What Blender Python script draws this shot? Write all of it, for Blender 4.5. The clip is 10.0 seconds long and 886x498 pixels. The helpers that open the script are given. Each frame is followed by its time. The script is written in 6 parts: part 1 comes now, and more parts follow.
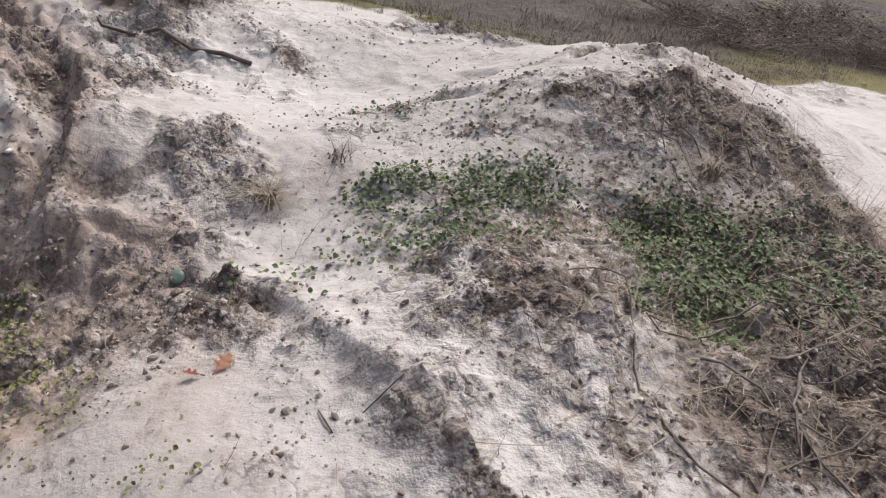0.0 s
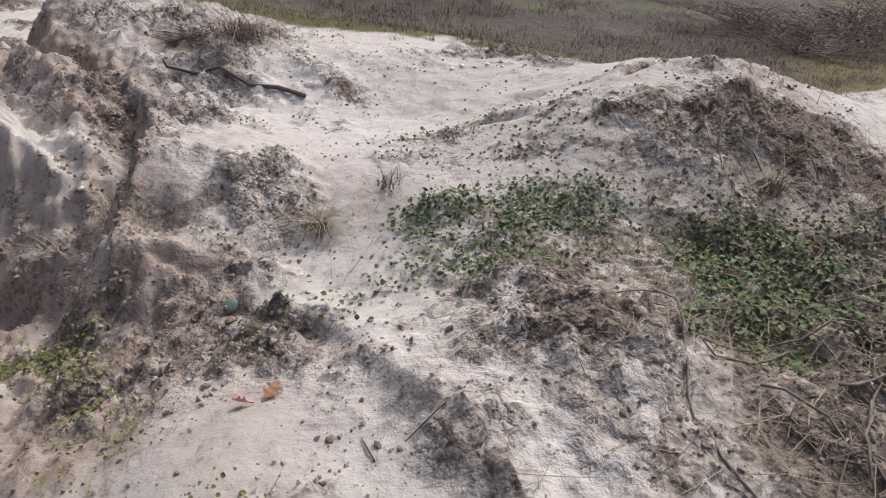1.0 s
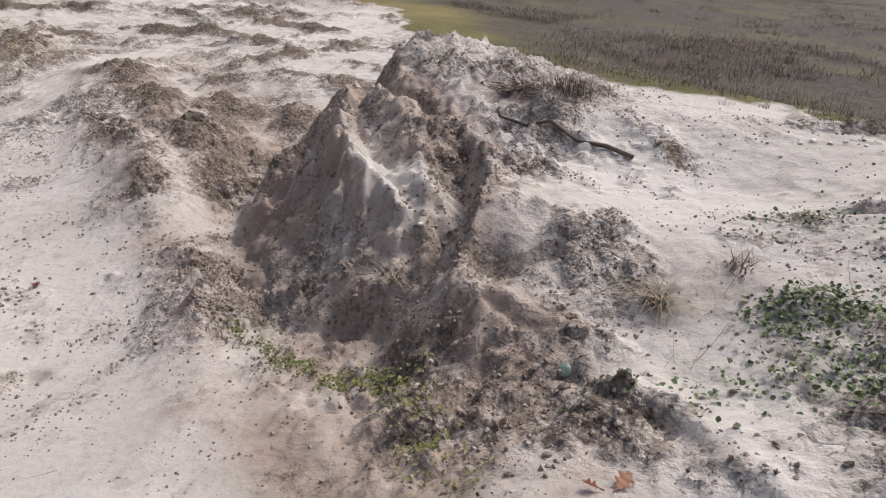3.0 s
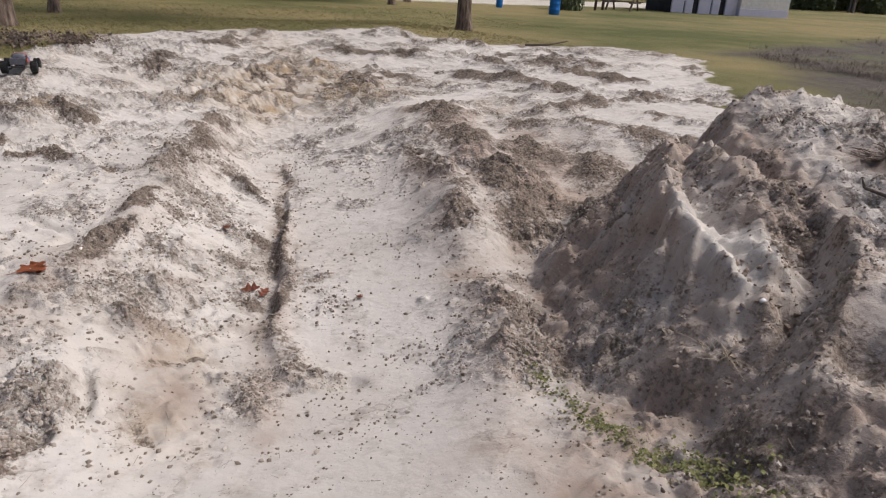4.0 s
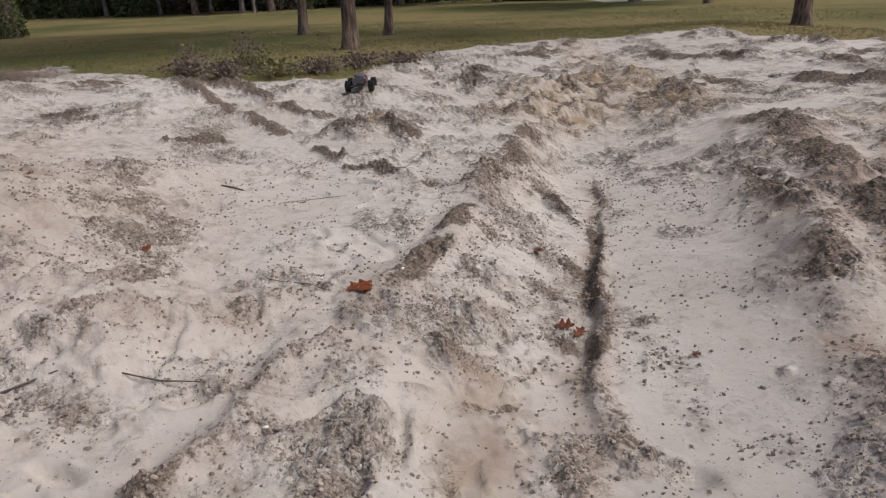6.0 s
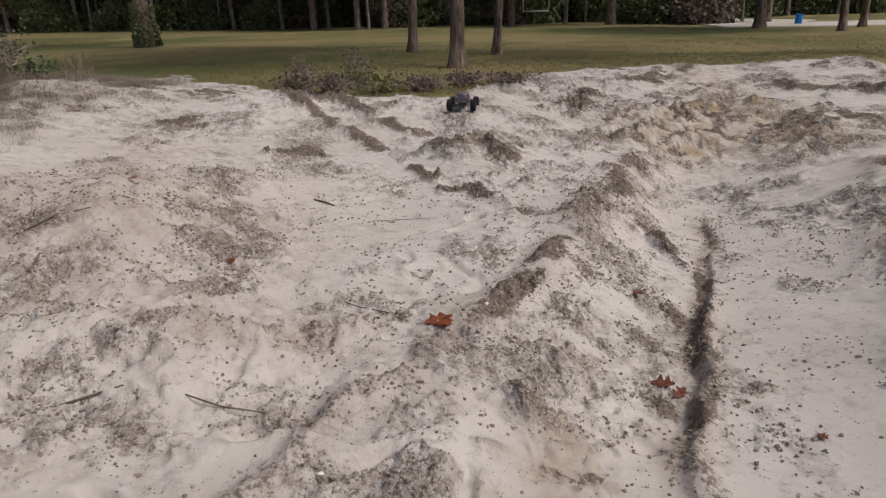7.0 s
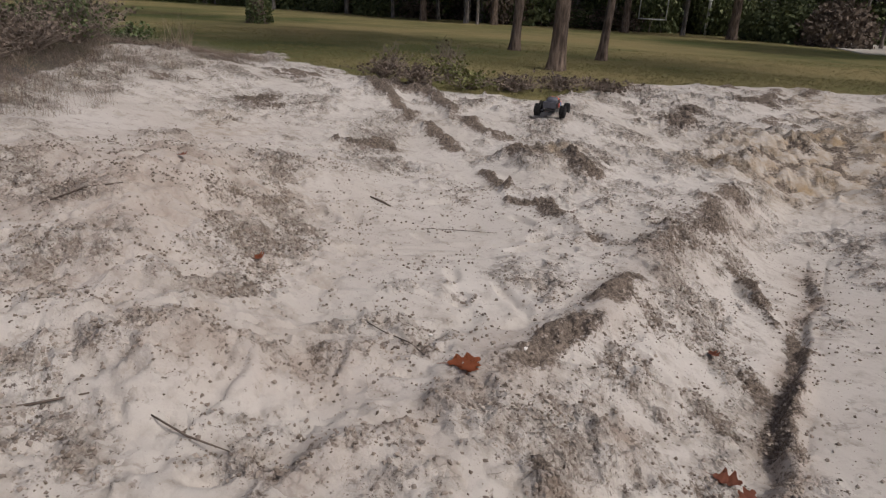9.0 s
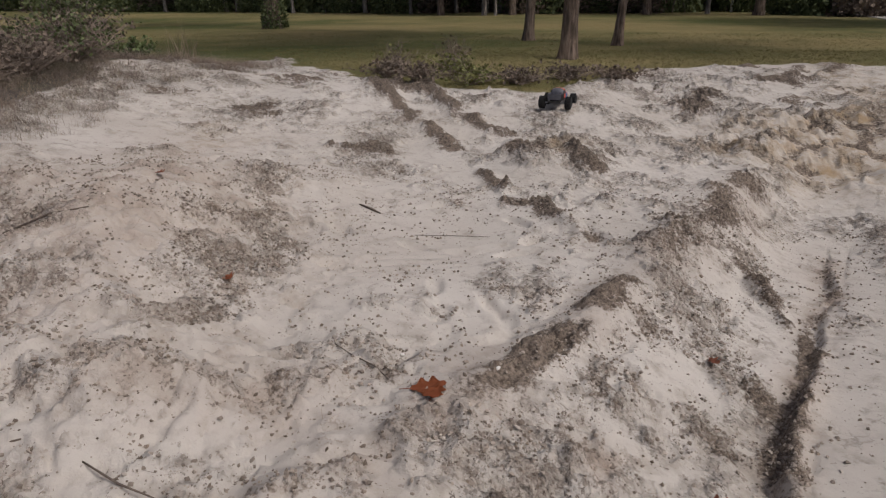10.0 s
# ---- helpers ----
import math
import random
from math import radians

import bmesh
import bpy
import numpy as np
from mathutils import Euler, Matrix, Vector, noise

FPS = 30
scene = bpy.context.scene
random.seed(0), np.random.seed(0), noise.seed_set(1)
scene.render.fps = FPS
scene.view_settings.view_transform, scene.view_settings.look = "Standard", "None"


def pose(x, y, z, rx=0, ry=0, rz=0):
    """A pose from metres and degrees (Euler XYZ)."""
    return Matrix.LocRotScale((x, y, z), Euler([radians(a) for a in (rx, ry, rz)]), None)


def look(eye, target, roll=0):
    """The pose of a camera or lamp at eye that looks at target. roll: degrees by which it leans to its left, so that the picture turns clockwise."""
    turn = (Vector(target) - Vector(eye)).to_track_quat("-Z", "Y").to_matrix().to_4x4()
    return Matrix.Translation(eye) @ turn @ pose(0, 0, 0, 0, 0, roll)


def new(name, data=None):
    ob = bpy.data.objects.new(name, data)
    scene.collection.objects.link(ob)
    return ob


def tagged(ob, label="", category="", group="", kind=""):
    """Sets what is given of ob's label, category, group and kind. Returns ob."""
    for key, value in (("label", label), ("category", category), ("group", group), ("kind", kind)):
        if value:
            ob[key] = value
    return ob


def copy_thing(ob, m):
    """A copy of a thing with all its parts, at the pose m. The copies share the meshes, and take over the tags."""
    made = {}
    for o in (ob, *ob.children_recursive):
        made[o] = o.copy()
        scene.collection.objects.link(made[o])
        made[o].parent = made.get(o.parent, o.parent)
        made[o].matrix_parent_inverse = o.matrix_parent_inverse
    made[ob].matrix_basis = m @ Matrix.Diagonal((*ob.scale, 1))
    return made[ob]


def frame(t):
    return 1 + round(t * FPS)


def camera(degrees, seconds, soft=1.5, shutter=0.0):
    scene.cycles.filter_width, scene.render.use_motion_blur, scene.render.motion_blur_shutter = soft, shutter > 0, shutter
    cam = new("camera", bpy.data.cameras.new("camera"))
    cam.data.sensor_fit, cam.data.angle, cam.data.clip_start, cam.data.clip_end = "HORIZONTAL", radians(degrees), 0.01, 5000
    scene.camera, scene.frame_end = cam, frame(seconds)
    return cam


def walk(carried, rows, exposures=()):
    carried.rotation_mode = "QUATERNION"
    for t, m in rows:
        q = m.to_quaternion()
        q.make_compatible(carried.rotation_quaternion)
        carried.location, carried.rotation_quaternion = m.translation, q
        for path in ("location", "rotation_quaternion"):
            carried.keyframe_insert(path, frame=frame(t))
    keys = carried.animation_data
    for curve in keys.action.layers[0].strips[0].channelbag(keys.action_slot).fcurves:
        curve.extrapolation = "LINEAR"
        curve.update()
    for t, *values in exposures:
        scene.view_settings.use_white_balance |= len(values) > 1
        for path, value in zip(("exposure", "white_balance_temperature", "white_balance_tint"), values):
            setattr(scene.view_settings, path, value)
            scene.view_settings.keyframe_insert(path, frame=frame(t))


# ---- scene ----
cam = camera(68.1, 10.0, 1.2)
PATH = [
    (0, (-0.181, 0.311, 1.532), (-0.191, 2.074, 0.588), 9.4),
    (0.5, (-0.168, 0.339, 1.558), (-0.218, 2.112, 0.635), 6.8),
    (1, (-0.138, 0.329, 1.537), (-0.352, 2.099, 0.631), 5.1),
    (1.5, (-0.172, 0.331, 1.549), (-0.525, 2.089, 0.664), 5.3),
    (2, (-0.233, 0.326, 1.567), (-0.753, 2.048, 0.693), 5.2),
    (2.2, (-0.258, 0.328, 1.568), (-0.857, 2.026, 0.698), 4.6),
    (3.3, (-0.527, 0.288, 1.537), (-1.587, 1.777, 0.725), 3.2),
    (3.5, (-0.572, 0.26, 1.54), (-1.769, 1.651, 0.744), 1.5),
    (4, (-0.693, 0.197, 1.531), (-2.176, 1.299, 0.766), 3.3),
    (4.5, (-0.818, 0.15, 1.504), (-2.46, 0.992, 0.735), 3.2),
    (5, (-0.952, 0.151, 1.478), (-2.688, 0.776, 0.708), 2.6),
    (5.5, (-1.078, 0.161, 1.479), (-2.854, 0.676, 0.716), 1.5),
    (5.7, (-1.144, 0.166, 1.494), (-2.941, 0.597, 0.729), -1.0),
    (6.8, (-1.407, 0.283, 1.462), (-3.274, 0.4, 0.755), -0.8),
    (7, (-1.47, 0.261, 1.469), (-3.347, 0.312, 0.778), -1.4),
    (7.5, (-1.558, 0.342, 1.484), (-3.445, 0.241, 0.829), -2.2),
    (8, (-1.683, 0.376, 1.465), (-3.564, 0.176, 0.815), -2.8),
    (8.5, (-1.811, 0.39, 1.452), (-3.682, 0.144, 0.791), 1.5),
    (9, (-1.938, 0.45, 1.438), (-3.799, 0.246, 0.735), 3.1),
    (9.5, (-2.053, 0.555, 1.429), (-3.897, 0.327, 0.689), 1.1),
    (10, (-2.177, 0.707, 1.457), (-4.017, 0.403, 0.736), -0.6),
]
walk(cam, [(t, look(eye, target, roll)) for t, eye, target, roll in PATH],
     [(0.0, 0.53, 6000, 11.0), (0.5, 0.40, 6000, 11.0), (2.2, 0.42, 6000, 11.0), (4.0, 0.24, 6080, 11.0), (5.5, -0.13, 6150, 11.0), (7.5, -0.21, 6170, 11.0), (8.5, -0.25, 6185, 11.0), (10.0, -0.41, 6200, 11.0)])


# ---- world and sun ----
SUN_TURN, SUN_HIGH = radians(28), radians(57)      # turn from +y towards +x
world = bpy.data.worlds.new("sky")
scene.world = world
world.use_nodes = True
sky = world.node_tree.nodes.new("ShaderNodeTexSky")
sky.sky_type, sky.sun_disc, sky.sun_elevation, sky.sun_rotation = "NISHITA", False, SUN_HIGH, SUN_TURN
sky.dust_density, sky.air_density, sky.ozone_density = 6.0, 0.5, 0.3
world.node_tree.links.new(sky.outputs[0], world.node_tree.nodes["Background"].inputs[0])
world.node_tree.nodes["Background"].inputs[1].default_value = 0.12
sun_data = bpy.data.lights.new("sun", "SUN")
sun_data.energy, sun_data.angle, sun_data.color = 1.5, radians(14.0), (1.0, 0.955, 0.90)
sun = new("sun", sun_data)
sun.matrix_world = look((60 * math.sin(SUN_TURN) * math.cos(SUN_HIGH), 60 * math.cos(SUN_TURN) * math.cos(SUN_HIGH), 60 * math.sin(SUN_HIGH)), (0, 0, 0))


# ---- materials ----
def material(name, rough_=0.9, metal=0.0):
    m = bpy.data.materials.new(name)
    m.use_nodes = True
    b = m.node_tree.nodes["Principled BSDF"]
    b.inputs["Roughness"].default_value, b.inputs["Metallic"].default_value = rough_, metal
    b.inputs["Specular IOR Level"].default_value = 0.25
    return m


def node(m, kind, **values):
    n = m.node_tree.nodes.new(kind)
    for key, value in values.items():
        n.inputs[key].default_value = value
    return n


def link(m, a, b):
    m.node_tree.links.new(a, b)


def spot(m, scale, detail=4.0, rough_=0.6, coords="Object"):
    """A noise texture's value in the thing's own metres."""
    n = node(m, "ShaderNodeTexNoise", Scale=scale, Detail=detail, Roughness=rough_)
    c = m.node_tree.nodes.get("coords") or m.node_tree.nodes.new("ShaderNodeTexCoord")
    c.name = "coords"
    link(m, c.outputs[coords], n.inputs["Vector"])
    return n.outputs["Fac"]


def ramp(m, value, low, high, a=0.0, b=1.0):
    n = node(m, "ShaderNodeMapRange", **{"From Min": low, "From Max": high, "To Min": a, "To Max": b})
    n.clamp = True
    link(m, value, n.inputs["Value"])
    return n.outputs["Result"]


def sums(m, kind, a, b):
    n = m.node_tree.nodes.new("ShaderNodeMath")
    n.operation = kind
    for k, v in enumerate((a, b)):
        if isinstance(v, (int, float)):
            n.inputs[k].default_value = v
        else:
            link(m, v, n.inputs[k])
    return n.outputs[0]


def blend(m, fac, a, b):
    n = m.node_tree.nodes.new("ShaderNodeMix")
    n.data_type = "RGBA"
    for slot, v in ((n.inputs[0], fac), (n.inputs[6], a), (n.inputs[7], b)):
        if isinstance(v, (int, float)):
            slot.default_value = v
        elif isinstance(v, tuple):
            slot.default_value = (*v, 1)
        else:
            link(m, v, slot)
    return n.outputs[2]


def chunks(m, scale, warp=0.05):
    """Broken pieces: how far from the nearest crack, and a number for each piece."""
    c = m.node_tree.nodes.get("coords") or m.node_tree.nodes.new("ShaderNodeTexCoord")
    c.name = "coords"
    n = node(m, "ShaderNodeTexNoise", Scale=scale * 0.9, Detail=3.0, Roughness=0.6)
    link(m, c.outputs["Object"], n.inputs["Vector"])
    add = m.node_tree.nodes.new("ShaderNodeVectorMath")
    add.operation = "MULTIPLY_ADD"
    link(m, n.outputs["Color"], add.inputs[0])
    add.inputs[1].default_value = (warp, warp, warp)
    link(m, c.outputs["Object"], add.inputs[2])
    cracks = node(m, "ShaderNodeTexVoronoi", Scale=scale)
    cracks.feature = "DISTANCE_TO_EDGE"
    link(m, add.outputs[0], cracks.inputs["Vector"])
    cells = node(m, "ShaderNodeTexVoronoi", Scale=scale)
    link(m, add.outputs[0], cells.inputs["Vector"])
    apart = m.node_tree.nodes.new("ShaderNodeSeparateColor")
    link(m, cells.outputs["Color"], apart.inputs[0])
    return cracks.outputs["Distance"], apart.outputs[0]


def layer(m, name):
    n = m.node_tree.nodes.new("ShaderNodeAttribute")
    n.attribute_name = name
    return n.outputs["Fac"]


def finish(m, colour, height=None, depth=0.01, strength=0.6):
    b = m.node_tree.nodes["Principled BSDF"]
    if isinstance(colour, tuple):
        b.inputs["Base Color"].default_value = (*colour, 1)
    else:
        link(m, colour, b.inputs["Base Color"])
    if height is not None:
        n = node(m, "ShaderNodeBump", Strength=strength, Distance=depth)
        link(m, height, n.inputs["Height"])
        link(m, n.outputs[0], b.inputs["Normal"])
    return m


def by_object(m):
    n = m.node_tree.nodes.new("ShaderNodeObjectInfo")
    return n.outputs["Random"]


def by_island(m):
    n = m.node_tree.nodes.new("ShaderNodeNewGeometry")
    return n.outputs["Random Per Island"]


def speckled(name, a, b, scale=30.0, rough_=0.85, bump=0.003, metal=0.0, spread=0.0):
    """A plain coloured surface with variation at two scales; spread: how far pieces differ from one another."""
    m = material(name, rough_, metal)
    f = sums(m, "ADD", sums(m, "MULTIPLY", spot(m, scale, 5), 0.65), sums(m, "MULTIPLY", spot(m, scale * 0.13, 3), 0.35))
    f = ramp(m, f, 0.32, 0.68)
    if spread:
        f = sums(m, "ADD", sums(m, "MULTIPLY", f, 1 - spread), sums(m, "MULTIPLY", by_island(m), spread))
    return finish(m, blend(m, f, a, b), spot(m, scale * 2, 4), bump)


def ground_material():
    m = material("sand_and_turf", 0.95)
    big, mid, fine_, grain = spot(m, 0.9, 5), spot(m, 7.0, 6, 0.65), spot(m, 42.0, 5, 0.7), spot(m, 260.0, 3, 0.7)
    crumb = layer(m, "crumbs")
    sand = blend(m, ramp(m, big, 0.35, 0.65), (0.485, 0.445, 0.392), (0.565, 0.527, 0.475))
    wide = sums(m, "ADD", mid, sums(m, "MULTIPLY", crumb, 0.12))
    sand = blend(m, ramp(m, wide, 0.52, 0.72, 0, 0.65), sand, (0.31, 0.267, 0.220))
    smudge = sums(m, "ADD", spot(m, 19.0, 8, 0.74), sums(m, "MULTIPLY", crumb, 0.11))
    sand = blend(m, ramp(m, smudge, 0.615, 0.66, 0, 0.7), sand, (0.23, 0.19, 0.155))
    specks = sums(m, "ADD", fine_, sums(m, "MULTIPLY", crumb, 0.10))
    sand = blend(m, ramp(m, specks, 0.65, 0.68, 0, 0.95), sand, (0.125, 0.10, 0.082))
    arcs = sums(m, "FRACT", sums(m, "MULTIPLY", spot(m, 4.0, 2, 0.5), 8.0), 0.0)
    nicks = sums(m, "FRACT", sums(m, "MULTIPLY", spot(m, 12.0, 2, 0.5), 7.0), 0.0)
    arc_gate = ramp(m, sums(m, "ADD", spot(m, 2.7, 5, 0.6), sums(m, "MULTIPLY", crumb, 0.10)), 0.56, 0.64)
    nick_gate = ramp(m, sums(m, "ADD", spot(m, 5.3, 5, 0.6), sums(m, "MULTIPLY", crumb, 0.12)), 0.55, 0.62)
    # Arcs and nicks darken on one side: shade of small crust edges, painted in.
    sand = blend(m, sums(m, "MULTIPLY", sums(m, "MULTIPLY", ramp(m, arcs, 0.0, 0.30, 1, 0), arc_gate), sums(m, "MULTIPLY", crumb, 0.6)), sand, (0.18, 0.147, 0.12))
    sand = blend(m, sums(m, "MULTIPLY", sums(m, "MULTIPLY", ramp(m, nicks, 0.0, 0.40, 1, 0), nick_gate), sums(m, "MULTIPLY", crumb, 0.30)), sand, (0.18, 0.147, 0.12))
    gap, piece = chunks(m, 17.0, 0.07)
    chunk_gate = ramp(m, sums(m, "ADD", spot(m, 3.4, 6, 0.65), sums(m, "MULTIPLY", crumb, 0.13)), 0.575, 0.64)
    # Gaps between chunks carry the crevices' contact shade as a dark colour.
    crack = sums(m, "MULTIPLY", sums(m, "MULTIPLY", ramp(m, gap, 0.02, 0.16, 1, 0), ramp(m, piece, 0.25, 0.5)), chunk_gate)
    sand = blend(m, sums(m, "MULTIPLY", crack, 0.40), sand, (0.125, 0.10, 0.08))
    sand = blend(m, sums(m, "MULTIPLY", sums(m, "MULTIPLY", ramp(m, piece, 0.3, 0.9), chunk_gate), 0.3), sand, (0.29, 0.245, 0.20))
    sand = blend(m, ramp(m, grain, 0.54, 0.72, 0, 0.16), sand, (0.26, 0.225, 0.185))
    sand = blend(m, sums(m, "MULTIPLY", layer(m, "ochre"), ramp(m, mid, 0.30, 0.60)), sand, (0.335, 0.25, 0.155))
    firm = sums(m, "MULTIPLY", layer(m, "damp"), ramp(m, sums(m, "ADD", mid, sums(m, "MULTIPLY", fine_, 0.5)), 0.50, 0.80, 0.55, 1.0))
    sand = blend(m, firm, sand, blend(m, fine_, (0.25, 0.188, 0.145), (0.385, 0.308, 0.247)))
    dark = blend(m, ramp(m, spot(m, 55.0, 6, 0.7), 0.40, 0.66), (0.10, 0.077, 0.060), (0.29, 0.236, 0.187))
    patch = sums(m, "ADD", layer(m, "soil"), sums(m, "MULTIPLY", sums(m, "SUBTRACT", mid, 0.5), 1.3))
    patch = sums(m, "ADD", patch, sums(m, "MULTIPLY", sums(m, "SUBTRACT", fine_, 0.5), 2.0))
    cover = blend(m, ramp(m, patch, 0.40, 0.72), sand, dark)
    green = blend(m, ramp(m, sums(m, "ADD", sums(m, "MULTIPLY", spot(m, 0.09, 3), 0.75), sums(m, "MULTIPLY", big, 0.25)), 0.40, 0.58), (0.090, 0.098, 0.029), (0.26, 0.205, 0.092))
    green = blend(m, ramp(m, fine_, 0.40, 0.70, 0, 0.6), green, (0.070, 0.080, 0.024))
    brown = blend(m, ramp(m, mid, 0.35, 0.65), (0.060, 0.051, 0.044), (0.115, 0.097, 0.078))
    brown = blend(m, ramp(m, spot(m, 0.45, 4), 0.50, 0.66), brown, (0.115, 0.115, 0.055))
    green = blend(m, layer(m, "field"), green, brown)
    green = blend(m, layer(m, "scrub"), green, brown)
    edge = sums(m, "ADD", layer(m, "turf"), sums(m, "MULTIPLY", sums(m, "SUBTRACT", mid, 0.5), 1.0))
    cover = blend(m, ramp(m, edge, 0.35, 0.65), cover, green)
    tall = sums(m, "ADD", sums(m, "MULTIPLY", fine_, 0.7), sums(m, "MULTIPLY", grain, 0.3))
    crisp = sums(m, "ADD", sums(m, "MULTIPLY", spot(m, 28.0, 5, 0.58), 0.75), sums(m, "MULTIPLY", sums(m, "MULTIPLY", arcs, arc_gate), 0.12))
    crisp = sums(m, "ADD", crisp, sums(m, "MULTIPLY", sums(m, "MULTIPLY", nicks, nick_gate), 0.22))
    crisp = sums(m, "ADD", crisp, sums(m, "MULTIPLY", sums(m, "SUBTRACT", sums(m, "MULTIPLY", piece, 0.10), sums(m, "MULTIPLY", ramp(m, gap, 0.0, 0.2, 1, 0), 0.16)), chunk_gate))
    busy = sums(m, "ADD", ramp(m, crumb, 0.0, 1.0, 0.18, 1.2), sums(m, "MULTIPLY", layer(m, "turf"), 0.8))
    tall = sums(m, "ADD", sums(m, "MULTIPLY", tall, 0.10), sums(m, "MULTIPLY", crisp, busy))
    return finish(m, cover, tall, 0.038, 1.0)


def leaf_material(name, a, b, sheen=0.5):
    m = material(name, sheen)
    f = ramp(m, sums(m, "ADD", sums(m, "MULTIPLY", by_island(m), 0.7), sums(m, "MULTIPLY", spot(m, 3.0, 3), 0.5)), 0.1, 1.0)
    finish(m, blend(m, f, a, b))
    return m


def bark_material(name, a, b):
    m = material(name, 0.95)
    c = m.node_tree.nodes.new("ShaderNodeTexCoord")
    stretch = node(m, "ShaderNodeMapping", Scale=(1.0, 1.0, 0.22))
    link(m, c.outputs["Object"], stretch.inputs["Vector"])
    plates = node(m, "ShaderNodeTexVoronoi", Scale=14.0)
    link(m, stretch.outputs[0], plates.inputs["Vector"])
    streak = node(m, "ShaderNodeTexNoise", Scale=9.0, Detail=6.0, Roughness=0.7)
    link(m, stretch.outputs[0], streak.inputs["Vector"])
    f = sums(m, "MULTIPLY", ramp(m, plates.outputs["Distance"], 0.0, 0.55), ramp(m, streak.outputs["Fac"], 0.3, 0.65))
    return finish(m, blend(m, f, a, b), f, 0.03, 0.9)


GROUND = ground_material()
CRUMB = speckled("sandy_soil_crumbs", (0.16, 0.126, 0.10), (0.43, 0.37, 0.31), 60, 0.95, 0.002, spread=0.75)
CLOD = speckled("dark_soil_crumbs", (0.10, 0.077, 0.060), (0.33, 0.268, 0.21), 60, 0.95, 0.002, spread=0.7)
LUMP = speckled("damp_soil_lumps", (0.17, 0.13, 0.10), (0.37, 0.30, 0.24), 45, 0.95, 0.003, spread=0.6)
PALE_CLOD = speckled("sand_crumbs", (0.33, 0.285, 0.24), (0.56, 0.50, 0.43), 60, 0.95, 0.002, spread=0.6)
DRY = leaf_material("dry_straw", (0.13, 0.098, 0.068), (0.37, 0.305, 0.21), 0.8)
DEAD = leaf_material("dead_stalks", (0.11, 0.088, 0.075), (0.33, 0.265, 0.21), 0.9)
FIELD = leaf_material("field_grass", (0.065, 0.053, 0.045), (0.235, 0.19, 0.15), 0.9)
BROWN_LEAF = leaf_material("brown_leaves", (0.075, 0.058, 0.047), (0.22, 0.172, 0.13), 0.8)
IVY = leaf_material("vine_leaves", (0.045, 0.075, 0.027), (0.165, 0.205, 0.082), 0.6)
WEED = leaf_material("low_weed", (0.085, 0.095, 0.03), (0.205, 0.20, 0.075), 0.7)
TURF = leaf_material("turf_blades", (0.085, 0.095, 0.027), (0.27, 0.225, 0.10), 0.7)
PINE = bark_material("pine_bark", (0.050, 0.038, 0.030), (0.285, 0.215, 0.165))
GREY_BARK = bark_material("grey_bark", (0.070, 0.062, 0.055), (0.36, 0.32, 0.28))
NEEDLES = leaf_material("pine_needles", (0.025, 0.048, 0.014), (0.075, 0.105, 0.032), 0.6)
CANOPY = leaf_material("woodland_leaves", (0.042, 0.062, 0.025), (0.165, 0.185, 0.078), 0.6)
RUSSET = leaf_material("autumn_leaves", (0.075, 0.026, 0.017), (0.22, 0.075, 0.035), 0.7)
FALLEN = leaf_material("fallen_oak_leaf", (0.27, 0.075, 0.030), (0.42, 0.145, 0.065), 0.6)
FALLEN_PALE = leaf_material("pale_fallen_leaf", (0.40, 0.19, 0.11), (0.52, 0.30, 0.19), 0.6)
FALLEN_DULL = leaf_material("withered_leaf", (0.20, 0.065, 0.04), (0.34, 0.14, 0.085), 0.7)
STEM = speckled("grey_vine_bark", (0.11, 0.088, 0.072), (0.30, 0.255, 0.205), 50, 0.9, 0.001)
TWIG = speckled("weathered_wood", (0.050, 0.038, 0.030), (0.19, 0.15, 0.12), 40, 0.9, 0.004)
RUBBER = speckled("black_rubber", (0.010, 0.010, 0.010), (0.030, 0.029, 0.028), 60, 0.75, 0.001)
DUSTY_BLACK = speckled("dusty_black_plastic", (0.014, 0.014, 0.015), (0.060, 0.056, 0.052), 40, 0.5, 0.0005)
ORANGE = speckled("orange_paint", (0.66, 0.085, 0.035), (0.74, 0.16, 0.085), 30, 0.35, 0.0003)
BLUE = speckled("blue_paint", (0.03, 0.16, 0.42), (0.06, 0.24, 0.52), 30, 0.35, 0.0003)
GREY = speckled("grey_paint", (0.06, 0.06, 0.07), (0.12, 0.12, 0.135), 30, 0.4, 0.0003)
SILVER = speckled("silver_paint", (0.075, 0.075, 0.088), (0.15, 0.15, 0.165), 30, 0.35, 0.0003)
STEEL = speckled("bare_metal", (0.32, 0.32, 0.33), (0.5, 0.5, 0.5), 60, 0.4, 0.0003, 0.9)
BARREL = speckled("blue_barrel_plastic", (0.012, 0.13, 0.43), (0.03, 0.20, 0.55), 8, 0.45, 0.001)
WHITE = speckled("white_paint", (0.62, 0.62, 0.60), (0.80, 0.80, 0.78), 8, 0.5, 0.001)
LILAC = speckled("pale_lilac_siding", (0.56, 0.56, 0.68), (0.66, 0.66, 0.76), 3, 0.6, 0.002)
DARK_GAP = speckled("dark_opening", (0.03, 0.03, 0.035), (0.06, 0.06, 0.065), 3, 0.8, 0.002)
ROOF = speckled("grey_roofing", (0.10, 0.10, 0.11), (0.18, 0.18, 0.19), 4, 0.8, 0.004)
ROAD = speckled("pale_gravel", (0.40, 0.365, 0.31), (0.56, 0.52, 0.45), 3, 0.95, 0.004)
GLASS_GREEN = speckled("green_plastic", (0.11, 0.155, 0.125), (0.16, 0.21, 0.17), 40, 0.3, 0.0005)
